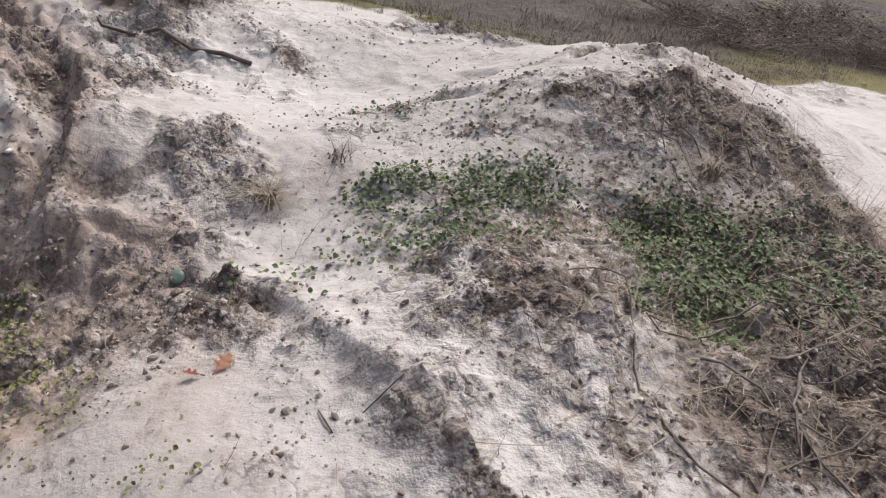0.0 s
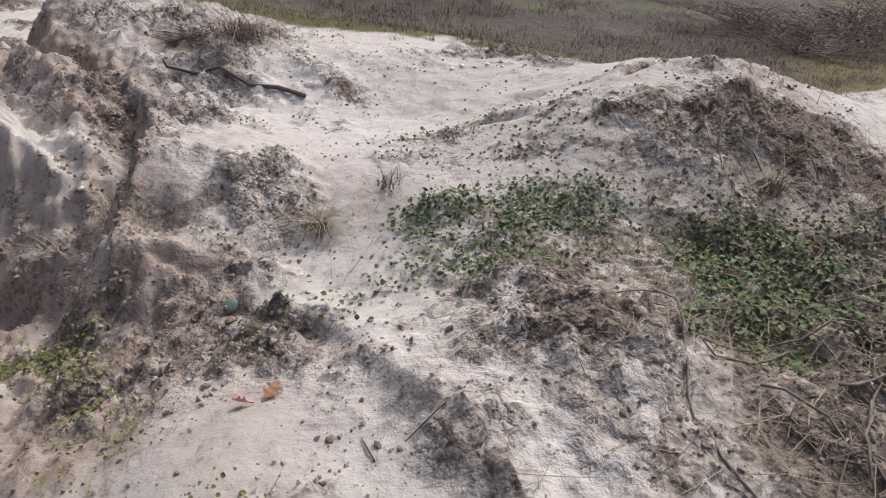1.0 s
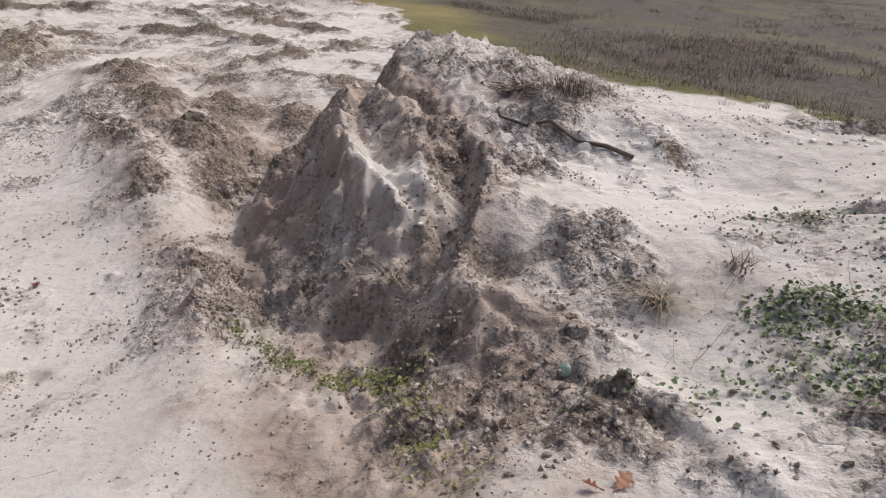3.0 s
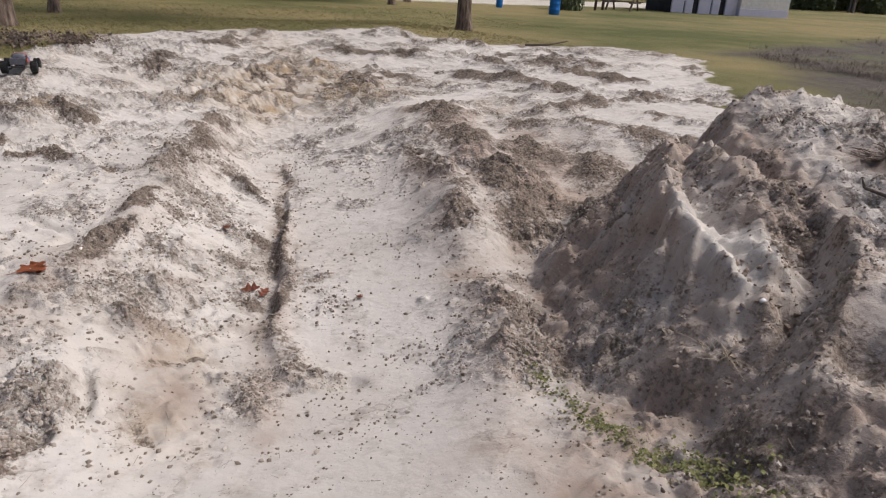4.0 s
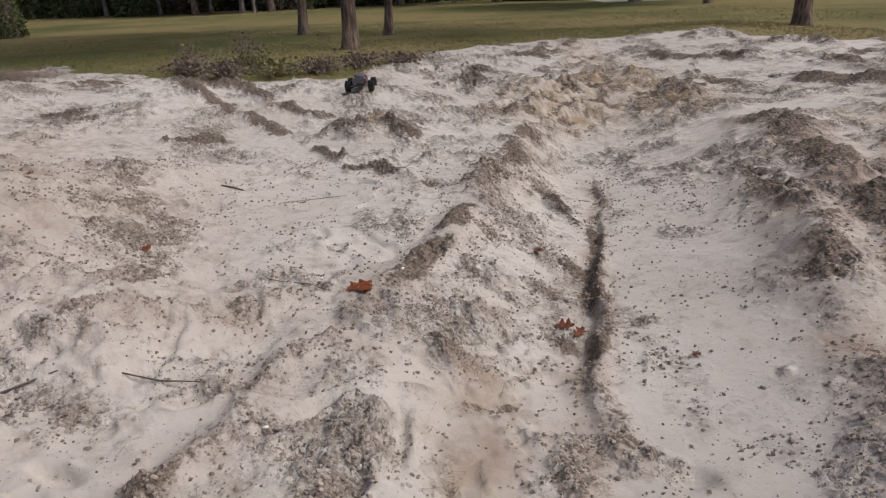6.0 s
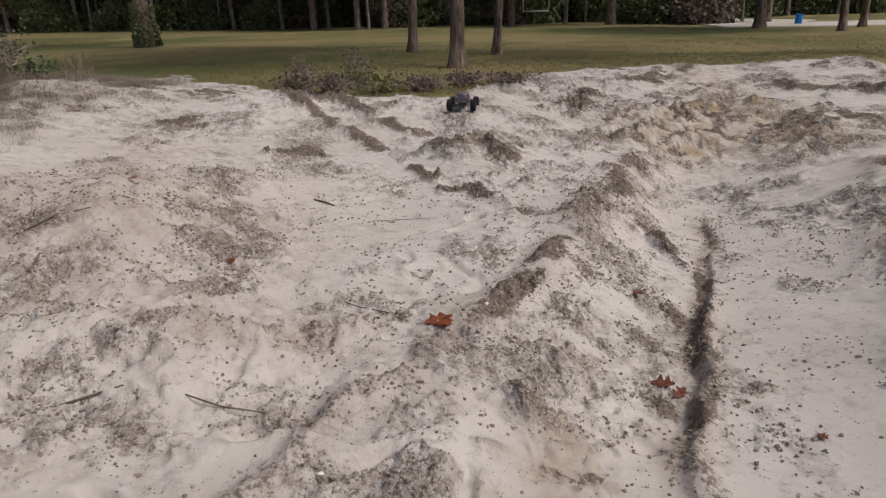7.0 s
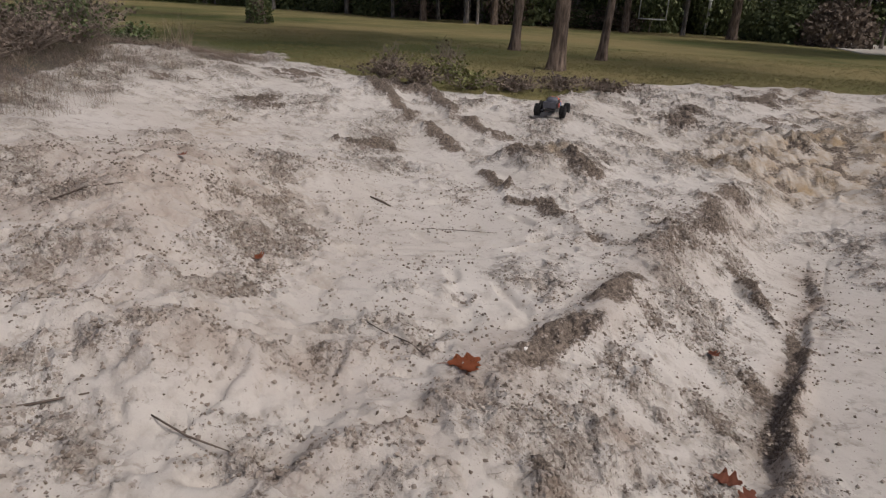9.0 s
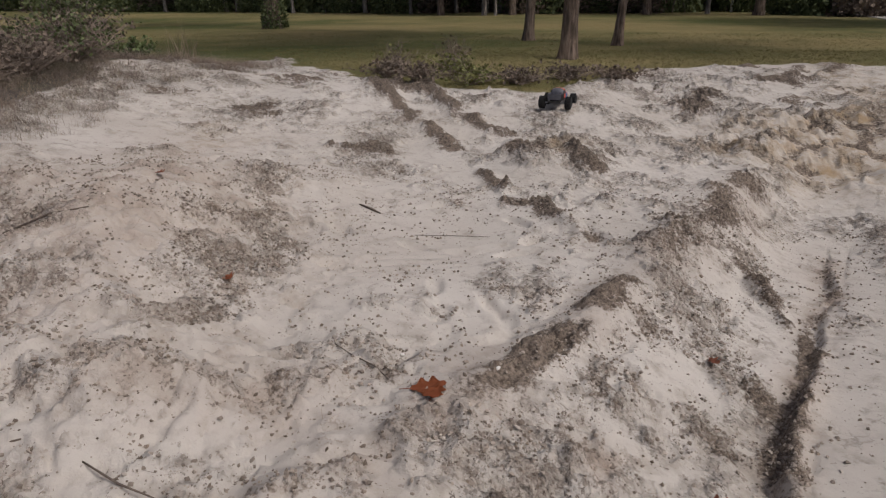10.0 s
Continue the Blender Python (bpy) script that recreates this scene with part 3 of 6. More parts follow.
def ground_cover(x, y):
    """How much of each cover lies at a place: grass, dry field, dark soil with painted shade, ochre sand, and how
    churned it is.
    """
    edge = inside_of(x, y, SAND_EDGE) + 0.45 * rough(x, y, 1.1, 3, 4)
    turf = step(0.18, -0.22, edge)
    field = turf * step(-0.6, 0.6, (y - 11.0) * 0.15 + (x + 8.4)) * step(1.5, 3.0, y) * step(0.7, 1.8, -edge)
    scrub = step(-0.2, 0.6, -edge + 1.3) * step(-3.0, -3.8, y) * step(-12.5, -11.0, x)
    grit = rough(x, y, 0.22, 11, 4)
    soil = np.zeros(x.shape)
    wx, wy = x + 0.06 * rough(x, y, 0.4, 28, 3), y + 0.06 * rough(x, y, 0.4, 29, 3)
    gaps = np.clip(0.72 + 1.5 * rough(x, y, 0.45, 23, 3), 0.1, 1.25)
    for line, width, much, off in ((DARK_BANK, 0.20, 1.1, 0.0), (LANE_BANK, 0.13, 0.8, -0.05), (TRENCH, 0.30, 0.4, -0.15)):
        d, s, _ = along(wx, wy, line)
        soil = np.maximum(soil, much * gaps * np.exp(-((s * d - off) / width) ** 2))
    # Rut wall: dark soil, with the wall's own shade painted into the same band.
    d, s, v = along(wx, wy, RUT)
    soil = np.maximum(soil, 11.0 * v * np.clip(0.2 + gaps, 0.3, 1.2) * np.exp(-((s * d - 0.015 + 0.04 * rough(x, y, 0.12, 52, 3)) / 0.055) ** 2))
    d, s, _ = along(x, y, MOUND_EDGE)
    face_far, face_side = d, s
    face = step(0.55, 0.25, d) * (s > 0) + step(0.10, 0.0, d) * (s < 0)
    # Soil on the mound's face, made stronger to paint in its turned-away shade.
    soil = np.maximum(soil, 0.62 * face * np.clip(0.15 + gaps, 0, 1.2) * step(-0.6, -0.95, x))
    # Thin band under the lip: soil plus the undercut's shadow, as one colour.
    soil = np.maximum(soil, 0.9 * step(0.0, 0.6, y) * step(-1.5, -1.35, x) * gaps * step(0.09, 0.02, d + 0.05 * rough(x, y, 0.2, 36, 3)) * (s > 0))
    d, s, _ = along(x, y, SPUR)
    # The spur's sunlit side, painted paler by leaving the soil off.
    lit_flank = step(-0.02, 0.03, -s * d + 0.05 * rough(x, y, 0.12, 44, 3)) * step(0.24, 0.12, d) * step(-1.62, -1.74, x) * step(-2.35, -2.15, x)
    soil = np.maximum(soil, 0.45 * step(-0.01, 0.04, s * d + 0.03 * rough(x, y, 0.12, 44, 3)) * step(0.75, 0.45, d) * step(-1.45, -1.7, x) * np.clip(0.45 + gaps, 0.3, 1.1))
    soil = soil * (1 - 0.95 * lit_flank)
    for line, width, much in SMALL_BANKS:
        d, s, _ = along(wx, wy, line)
        soil = np.maximum(soil, much * np.clip(0.22 + gaps, 0.12, 1.1) * np.exp(-(d / width) ** 2))
    for cx, cy, rx, ry, turn, much in ((0.60, 1.65, 0.75, 0.75, 0, 0.85), (-0.05, 1.95, 0.5, 0.4, 20, 0.4), (0.14, 1.50, 0.24, 0.16, 0, 0.3), (0.65, 2.72, 0.5, 0.22, 20, 0.3), (0.15, 2.85, 0.35, 0.08, 10, 0.5),
                                       (-1.6, 3.40, 0.35, 0.12, 0, 0.9), (-1.05, 3.1, 0.28, 0.07, -35, 1.1), (-0.4, 3.5, 0.5, 0.10, 10, 0.9), (-2.72, 3.55, 0.22, 0.2, 0, 1.0), (-2.4, 3.3, 0.3, 0.10, 20, 0.8),
                                       (-0.01, 2.59, 0.10, 0.05, 0, 1.0), (0.12, 2.46, 0.12, 0.04, 0, 0.9), (0.57, 2.43, 0.25, 0.08, 0, 0.9), (-0.5, 2.53, 0.15, 0.05, 0, 0.8), (-0.11, 2.33, 0.18, 0.04, 0, 0.8),
                                       (-1.42, 2.70, 0.22, 0.06, -45, 0.9), (-1.75, 2.95, 0.25, 0.08, -40, 0.8), (-10.5, -1.1, 0.35, 0.45, 0, 1.0), (-7.2, 2.05, 0.5, 0.25, -30, 0.6),
                                       (-5.6, -1.3, 0.22, 0.10, -50, 0.45), (-4.90, 1.70, 0.15, 0.10, 0, 1.2), (-3.95, 1.27, 0.14, 0.05, 20, 1.1), (-4.47, 1.43, 0.12, 0.06, 0, 0.8), (-4.53, 0.96, 0.14, 0.07, 20, 0.6), (-5.18, 1.2, 0.2, 0.08, 20, 0.6), (-4.16, 0.82, 0.12, 0.08, 0, 0.6), (-3.72, 0.62, 0.10, 0.06, 0, 0.8),
                                       (-0.76, 1.45, 0.10, 0.07, 0, 0.9), (-0.45, 1.47, 0.13, 0.07, -40, 0.95), (-0.73, 1.63, 0.14, 0.07, -30, 0.9), (-0.80, 1.33, 0.14, 0.07, 0, 0.6), (-0.43, 1.10, 0.14, 0.05, 20, 0.6), (-1.14, 1.62, 0.2, 0.10, -20, 0.8), (0.03, 1.42, 0.16, 0.10, -30, 0.8), (0.2, 1.36, 0.14, 0.1, 0, 0.8), (-0.38, 1.67, 0.12, 0.04, 0, 0.6), (0.58, 2.54, 0.3, 0.14, 20, 0.9), (-0.03, 2.57, 0.16, 0.06, 20, 0.8), (-0.95, 1.42, 0.35, 0.2, -30, 0.5), (-1.2, 1.2, 0.25, 0.14, 0, 0.55), (-0.75, 1.55, 0.2, 0.12, -30, 0.8), (0.48, 1.32, 0.30, 0.25, -30, 0.5), (0.9, 1.3, 0.7, 0.6, 0, 1.1), (-1.45, 2.0, 0.4, 0.25, 0, 0.75), (-1.35, 1.75, 0.32, 0.16, -20, 0.95), (-2.5, 2.9, 0.4, 0.2, -40, 0.45), (-2.7, 3.7, 0.3, 0.3, 0, 0.6), (0.92, 2.60, 0.36, 0.24, 20, 1.0), (1.2, 2.2, 0.4, 0.4, 0, 1.0), (0.6, 2.9, 0.5, 0.12, 25, 0.5), (1.3, 1.8, 0.4, 0.5, 0, 1.0), (-3.6, 3.5, 0.6, 0.35, -30, 0.9), (-4.4, 4.2, 0.8, 0.35, -20, 0.8), (-3.4, 4.3, 0.5, 0.4, 0, 0.7), (-3.7, 3.15, 0.7, 0.3, -35, 0.9), (-4.6, 3.9, 0.7, 0.3, -25, 0.9), (0.85, 1.2, 0.5, 0.5, 0, 1.2), (1.1, 0.8, 0.6, 0.5, 0, 1.2)):
        soil = np.maximum(soil, hump(x, y, cx, cy, rx, ry, turn, much))
    soil = np.maximum(soil, 0.7 * step(0.14, 0.46, rough(x, y, 0.75, 59, 4, 0.6)) * np.maximum(step(-7.5, -9.0, x), step(3.8, 5.0, y) * step(-2.5, -3.5, x)))
    d, s, _ = along(x, y, MOUND_EDGE)
    # Less soil along the rim's top: its sunlit strip, put into the colour.
    soil = soil * (1 - 0.8 * step(0.22, 0.12, d + 0.08 * rough(x, y, 0.2, 48, 3)) * (s < 0) * step(-1.0, -0.6, x) * step(0.35, 0.1, x))
    low = step(0.0, 0.12, 1.52 - 0.3 * (x + 1.0) - y) * step(-1.9, -1.5, x) * step(-0.25, -0.5, x)
    soil = soil * (1 - 0.35 * low)
    crust = rough(x, y, 0.5, 73, 4, 0.6) + 0.10 * rough(x, y, 0.07, 76, 2)
    # Dark lines on the crust's steps: edge shade that goes into the soil mask.
    scarp_shade = np.exp(-((crust - 0.06) / 0.03) ** 2) + np.exp(-((crust - 0.255) / 0.03) ** 2) + np.exp(-((crust + 0.20) / 0.03) ** 2)
    soil = soil * (1 - 0.34 * step(-3.1, -2.8, x) * step(-0.1, -0.4, x) * step(1.2, 1.4, y + 0.3 * x + 0.4))
    soil = np.clip(soil * (0.95 + 0.9 * grit) + 0.35 * np.maximum(0, rough(x, y, 0.6, 21, 4) - 0.12), 0, 1.2)
    ochre = np.clip(hump(x, y, -9.2, 3.6, 0.95, 1.45, 10, 1.1, 3.0) + hump(x, y, -8.4, 4.5, 0.7, 0.4, 0, 0.8) + hump(x, y, -3.4, 0.78, 0.22, 0.14, 0, 1.3) + hump(x, y, -2.9, 0.55, 0.35, 0.12, 0, 0.7)
                    + hump(x, y, -8.1, 0.75, 0.35, 0.25, 0, 0.8) + hump(x, y, -11.5, 4.5, 1.5, 0.5, 0, 0.6) + hump(x, y, -7.6, -2.3, 0.5, 0.3, 0, 0.5) + hump(x, y, -5.8, -1.3, 0.8, 0.35, 0, 0.2) + hump(x, y, -6.5, 5.25, 0.6, 0.25, 0, 0.6) + hump(x, y, -3.1, 3.0, 0.3, 0.2, 0, 0.5), 0, 1) * (0.75 + 0.6 * grit)
    soil = soil * (1 - 0.85 * hump(x, y, -3.05, 0.22, 0.28, 0.22, 30, 1.0)) * (1 - 0.6 * hump(x, y, -3.22, 0.04, 0.30, 0.2, 30, 1.0))
    # Darker lines along the hollows between the ochre lumps.
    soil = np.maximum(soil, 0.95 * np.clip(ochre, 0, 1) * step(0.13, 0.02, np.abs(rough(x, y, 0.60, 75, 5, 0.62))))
    lane, _, _ = along(x, y, [(-1.9, 1.0, 0), (-3.6, 1.62, 0), (-5.0, 2.2, 0), (-7.0, 3.0, 0), (-9.0, 3.6, 0)])
    smooth = np.maximum(0.9 * step(0.62, 0.35, lane), hump(x, y, -6.1, 0.15, 1.0, 0.7, 25, 1.1, 3.0))
    smooth = np.maximum(smooth, hump(x, y, -0.55, 1.0, 0.7, 0.45, 20, 0.9))
    smooth = np.maximum(smooth, hump(x, y, -0.55, 2.5, 0.6, 0.25, 10, 0.5))
    d, _, _ = along(x, y, [(-2.8, 0.35, 0), (-4.6, 0.85, 0), (-6.5, 1.65, 0)])
    busy = 0.07 * step(-2.5, -3.2, x) + hump(x, y, -1.6, 2.7, 1.2, 0.7, -40, 0.04) + 0.22 * np.exp(-(d / 0.32) ** 2) + 0.15 * ochre + hump(x, y, -5.2, -1.5, 1.9, 1.2, 0, 0.09, 4.0) - hump(x, y, -3.2, -0.6, 0.7, 0.5, 20, 0.08) + 0.16 * step(-6.8, -8.5, x) + hump(x, y, -0.8, 2.7, 1.4, 0.8, 0, 0.06)
    crumbs = np.clip(2.0 * (rough(x, y, 0.50, 33, 5, 0.68) - 0.03 + busy - 0.16 * np.minimum(smooth, 1)), 0, 1) + 0.6 * np.clip(soil, 0, 1)
    crumbs = crumbs * (1 - 0.4 * step(0.6, 0.3, face_far) * (face_side > 0) * step(-0.9, -1.3, x))
    scarp_shade = scarp_shade * np.clip(0.5 + 1.6 * rough(x, y, 0.9, 37, 3), 0, 1) * (1 - 0.8 * smooth)
    thin = rough(x, y, 0.21, 79, 4, 0.65)
    # The finer steps get their shaded edges as colour in the same way.
    seam_shade = np.exp(-((thin - 0.06) / 0.03) ** 2) + np.exp(-((thin - 0.25) / 0.03) ** 2) + np.exp(-((thin + 0.17) / 0.03) ** 2)
    heaps = hump(x, y, -5.3, -1.5, 1.9, 1.3, 0, 1.0, 4.0) + hump(x, y, -3.9, -0.7, 0.5, 0.8, 0, 1.0, 4.0)
    soil = np.clip(soil + 0.30 * scarp_shade * np.clip(crumbs + 0.8 * heaps, 0, 1) + 0.42 * seam_shade * np.clip(crumbs, 0, 1), 0, 1.2)
    churn = np.clip(1.0 - smooth + 0.6 * np.minimum(soil, 1) + 0.5 * ochre, 0.28, 1.4) * (1 - 0.8 * turf)
    return turf, field, scrub, soil, ochre, crumbs * (1 - turf), churn


def damp_and_shade(x, y):
    """Brown, firmer sand that shows where the pale crust is broken, plus painted shade up front."""
    d, s, _ = along(x, y, MOUND_EDGE)
    face = np.maximum(step(0.95, 0.55, d) * (s > 0), step(0.22, 0.0, d) * (s < 0)) * step(-0.6, -1.0, x)
    wx, wy = x + 0.06 * rough(x, y, 0.4, 28, 3), y + 0.06 * rough(x, y, 0.4, 29, 3)
    damp = face * np.clip(0.95 + 0.6 * rough(x, y, 0.4, 53, 4), 0.4, 1)
    for line, width, much, off in ((MID_BANK, 0.20, 0.35, 0.0), (DARK_BANK, 0.30, 0.9, 0.0), (LANE_BANK, 0.18, 0.7, 0.0), (RUT, 0.10, 0.6, 0.03), (GULLY, 0.15, 0.6, 0.0), (TRENCH, 0.38, 0.9, -0.25)):
        d, s, _ = along(wx, wy, line)
        damp = np.maximum(damp, much * np.exp(-((s * d - off) / width) ** 2))
    # The last patch puts the near sand's gentle shade into the colour.
    for cx, cy, rx, ry, turn, much in ((0.55, 1.52, 0.5, 0.36, -30, 0.9), (1.0, 1.6, 0.7, 0.9, 0, 1.0), (0.7, 2.6, 0.6, 0.3, 20, 0.7), (-1.4, 1.95, 0.4, 0.3, 0, 0.8), (-1.75, 2.6, 0.5, 0.2, -42, 0.55), (-0.7, 2.2, 0.5, 0.12, -30, 0.4), (-3.7, 3.5, 1.0, 0.6, -35, 1.1), (-4.6, 4.2, 1.2, 0.5, -25, 1.0), (-3.3, 2.75, 0.5, 0.25, -35, 0.9),
                                       (-1.75, 3.2, 0.3, 0.1, 0, 0.9), (-2.75, 3.6, 0.35, 0.3, 0, 0.8), (-0.9, 1.45, 0.5, 0.25, -30, 0.6), (-3.50, 0.69, 0.30, 0.10, -8, 1.1), (-3.1, 0.66, 0.25, 0.14, 0, 0.8), (-4.13, 0.94, 0.12, 0.10, 0, 0.9), (-5.5, -1.7, 1.9, 1.0, 10, 0.55), (-4.1, -0.6, 0.8, 0.3, 100, 0.5), (-0.6, 1.0, 0.8, 0.4, -40, 0.32)):
        damp = np.maximum(damp, hump(x, y, cx, cy, rx, ry, turn, much))
    d, s, _ = along(x, y, SPUR)
    damp = np.maximum(damp, 0.85 * step(-0.02, 0.03, s * d) * step(0.62, 0.45, d) * step(-1.5, -1.75, x))
    # Same sunlit strip of the spur, kept pale in colour here as well.
    damp = damp * (1 - 0.95 * step(-0.02, 0.02, -s * d) * step(0.26, 0.14, d) * step(-1.62, -1.74, x) * step(-2.35, -2.15, x))
    return np.clip(damp * (0.85 + 0.9 * rough(x, y, 0.3, 55, 4)), 0, 1)


# prints of boots and tyres pressed into the sand: x, y, turn
PRINTS = [(-3.44, -0.38, 20), (-3.9, 0.95, 50), (-3.62, 1.05, 160), (-3.15, 0.35, 80), (-4.55, 0.12, 40), (-5.05, 0.2, 100), (-4.4, -0.35, 10), (-3.75, -0.55, 70),
          (-5.5, -0.5, 30), (-5.2, 0.45, 120), (-5.9, 0.55, 15), (-4.9, 1.05, 60), (-3.1, -0.75, 150), (-4.6, -1.0, 80), (-2.9, 0.1, 30)]


def ground_relief(x, y, cover):
    turf, field, scrub, soil, ochre, crumbs, churn = cover
    near = step(24.0, 13.0, np.hypot(x + 4.0, y - 1.5))
    lumps = np.abs(rough(x, y, 0.34, 41, 4))
    knobs = rough(x, y, 0.10, 51, 3)
    pits = np.maximum(0, bumps(x, y, 0.19, 61) - 0.35) + np.maximum(0, bumps(x + 0.37 * y, y - 0.2 * x, 0.13, 67) - 0.45)
    clots = np.maximum(0, bumps(x, y, 0.075, 63) - 0.25) + np.maximum(0, bumps(x - 0.3 * y, y + 0.2 * x, 0.052, 65) - 0.3)
    z = 0.014 * churn * (lumps - 0.22) + 0.010 * churn * (0.1 + soil) * knobs - 0.008 * churn * pits + 0.012 * np.clip(soil, 0, 1) * clots
    crust = rough(x, y, 0.5, 73, 4, 0.6) + 0.10 * rough(x, y, 0.07, 76, 2)
    heaps = hump(x, y, -5.3, -1.5, 1.9, 1.3, 0, 1.0, 4.0) + hump(x, y, -3.9, -0.7, 0.5, 0.8, 0, 1.0, 4.0)
    z = z + churn * np.clip(0.25 + crumbs + 0.9 * heaps, 0, 1.2) * (0.016 * step(0.045, 0.075, crust) + 0.016 * step(0.24, 0.27, crust) - 0.016 * step(-0.185, -0.215, crust)) + 0.32 * ochre * (np.abs(rough(x, y, 0.60, 75, 5, 0.62)) - 0.2)
    thin = rough(x, y, 0.21, 79, 4, 0.65)
    z = z + np.clip(0.25 + crumbs + 0.9 * heaps, 0, 1.2) * churn * (0.010 * step(0.045, 0.08, thin) + 0.010 * step(0.235, 0.27, thin) - 0.010 * step(-0.155, -0.19, thin))
    block = step(0.10, 0.22, rough(x, y, 0.085, 77, 2)) + 0.7 * step(0.12, 0.25, rough(x, y, 0.13, 78, 2))
    z = z + 0.013 * step(0.15, 0.75, crumbs) * block + 0.018 * np.clip(soil, 0, 1) * np.maximum(0, rough(x, y, 0.14, 71, 3) - 0.05)
    z = z + 0.008 * rough(x, y, 0.8, 81, 3) + 0.0025 * (1 - turf) * rough(x, y, 0.16, 83, 4) + 0.035 * rough(x, y, 2.3, 91, 2) * (1 - turf)
    d, s, _ = along(x, y, MOUND_EDGE)
    rugged = np.clip(step(0.75, 0.3, d) * (s > 0) * step(-0.75, -1.1, x) + hump(x, y, -2.25, 2.45, 0.75, 0.6, 40, 1.0, 4.0) + hump(x, y, -2.5, 3.6, 0.8, 0.5, 0, 0.8, 4.0) + 0.5 * hump(x, y, -1.7, 2.9, 0.5, 0.4, 0, 1.0), 0, 1) * step(4.6, 4.0, y)
    clumpy = np.abs(rough(x, y, 0.20, 85, 4, 0.62))
    z = z + rugged * (0.085 * (0.22 - clumpy) + 0.020 * step(0.12, 0.2, rough(x, y, 0.11, 86, 2)) + 0.014 * step(0.1, 0.2, rough(x, y, 0.055, 87, 2)))
    z = z + 0.007 * np.clip(soil, 0, 1) * rough(x, y, 0.035, 88, 2)
    d, _, _ = along(x, y, [(-3.78, -1.3, 0), (-3.95, -0.75, 0), (-4.17, -0.36, 0), (-4.33, -0.08, 0), (-4.31, 0.15, 0)])
    lumps_row = step(0.24, 0.10, d)
    z = z + lumps_row * (0.06 * (0.2 - np.abs(rough(x, y, 0.17, 89, 3, 0.5))) + 0.012 * rough(x, y, 0.05, 90, 2))
    z = np.array(z)
    humpy = step(-6.5, -9.5, x) * (1 - turf)
    z = z + 0.040 * humpy * (np.abs(rough(x, y, 0.9, 95, 5, 0.62)) - 0.17)
    pick = random.Random(31)
    more = [(pick.uniform(-7.0, -2.7), pick.uniform(-2.3, 1.3), pick.uniform(0, 180)) for k in range(70)]
    more += [(pick.uniform(-3.0, 0.4), pick.uniform(2.2, 3.1), pick.uniform(0, 180)) for k in range(14)]
    for k, (px, py, turn) in enumerate(PRINTS + more):
        near_it = (np.abs(x - px) < 0.3) & (np.abs(y - py) < 0.3)
        if not near_it.any():
            continue
        u, w = x[near_it], y[near_it]
        deep = 0.042 if k < len(PRINTS) else 0.016 + 0.022 * ((k * 37) % 11) / 11
        heel = hump(u, w, px, py, 0.045 + 0.012 * (k % 3), 0.10 + 0.02 * (k % 4), turn, 1.0, 4.0)
        rim = hump(u, w, px, py, 0.085, 0.165, turn, 1.0, 4.0)
        z[near_it] += -deep * heel + 0.4 * deep * (rim - heel)
    for k in range(5):
        off = 0.11 * k
        d, _, _ = along(x, y, [(-5.35 - off, -0.35, 0), (-5.62 - off, 0.35, 0), (-5.9 - off * 0.6, 1.05, 0)])
        z = z - 0.010 * np.exp(-(d / 0.016) ** 2) * step(0.1, 0.4, bumps(x, y, 0.5, 101 + k) + 0.5)
    return z * near + 0.015 * rough(x, y, 1.7, 97, 3) * turf


# ---- building tools ----
def mesh_of(name, verts, faces, mat, smooth=False):
    """A mesh from arrays of places and of equal-sided faces."""
    verts, faces = np.asarray(verts, np.float32), np.asarray(faces, np.int32)
    me = bpy.data.meshes.new(name)
    me.vertices.add(len(verts))
    me.vertices.foreach_set("co", verts.ravel())
    n, k = faces.shape
    me.loops.add(n * k)
    me.loops.foreach_set("vertex_index", faces.ravel())
    me.polygons.add(n)
    me.polygons.foreach_set("loop_start", np.arange(n, dtype=np.int32) * k)
    me.polygons.foreach_set("use_smooth", np.full(n, smooth))
    me.update(calc_edges=True)
    me.materials.append(mat)
    return me


def copies(base, faces, place, turn, size):
    """Many turned and scaled copies of one small shape as arrays: place (n,3), turn (n,3,3), size (n,) or (n,3)."""
    base, faces = np.asarray(base, float), np.asarray(faces)
    size = np.asarray(size, float)
    size = size[:, None] if size.ndim == 1 else size
    v = base[None] * size[:, None, :] if size.shape[1] == 3 else base[None] * size[:, None, :]
    v = np.einsum("nij,nkj->nki", turn, v) + place[:, None, :]
    f = faces[None] + (np.arange(len(place)) * len(base))[:, None, None]
    return v.reshape(-1, 3), f.reshape(-1, faces.shape[1])


def turns(rng, n, tilt=0.4, up=None):
    """Random turns about z, tipped by up to about tilt radians."""
    a, b, c = rng.uniform(0, 2 * np.pi, n), rng.normal(0, tilt, n), rng.normal(0, tilt, n)
    z, o = np.zeros(n), np.ones(n)
    rz = np.stack([np.cos(a), -np.sin(a), z, np.sin(a), np.cos(a), z, z, z, o], 1).reshape(n, 3, 3)
    rx = np.stack([o, z, z, z, np.cos(b), -np.sin(b), z, np.sin(b), np.cos(b)], 1).reshape(n, 3, 3)
    ry = np.stack([np.cos(c), z, np.sin(c), z, o, z, -np.sin(c), z, np.cos(c)], 1).reshape(n, 3, 3)
    return rx @ ry @ rz


def bm_mesh(name, bm, mat, smooth=False):
    me = bpy.data.meshes.new(name)
    bm.to_mesh(me)
    bm.free()
    me.materials.append(mat)
    if smooth:
        me.polygons.foreach_set("use_smooth", [True] * len(me.polygons))
    return me


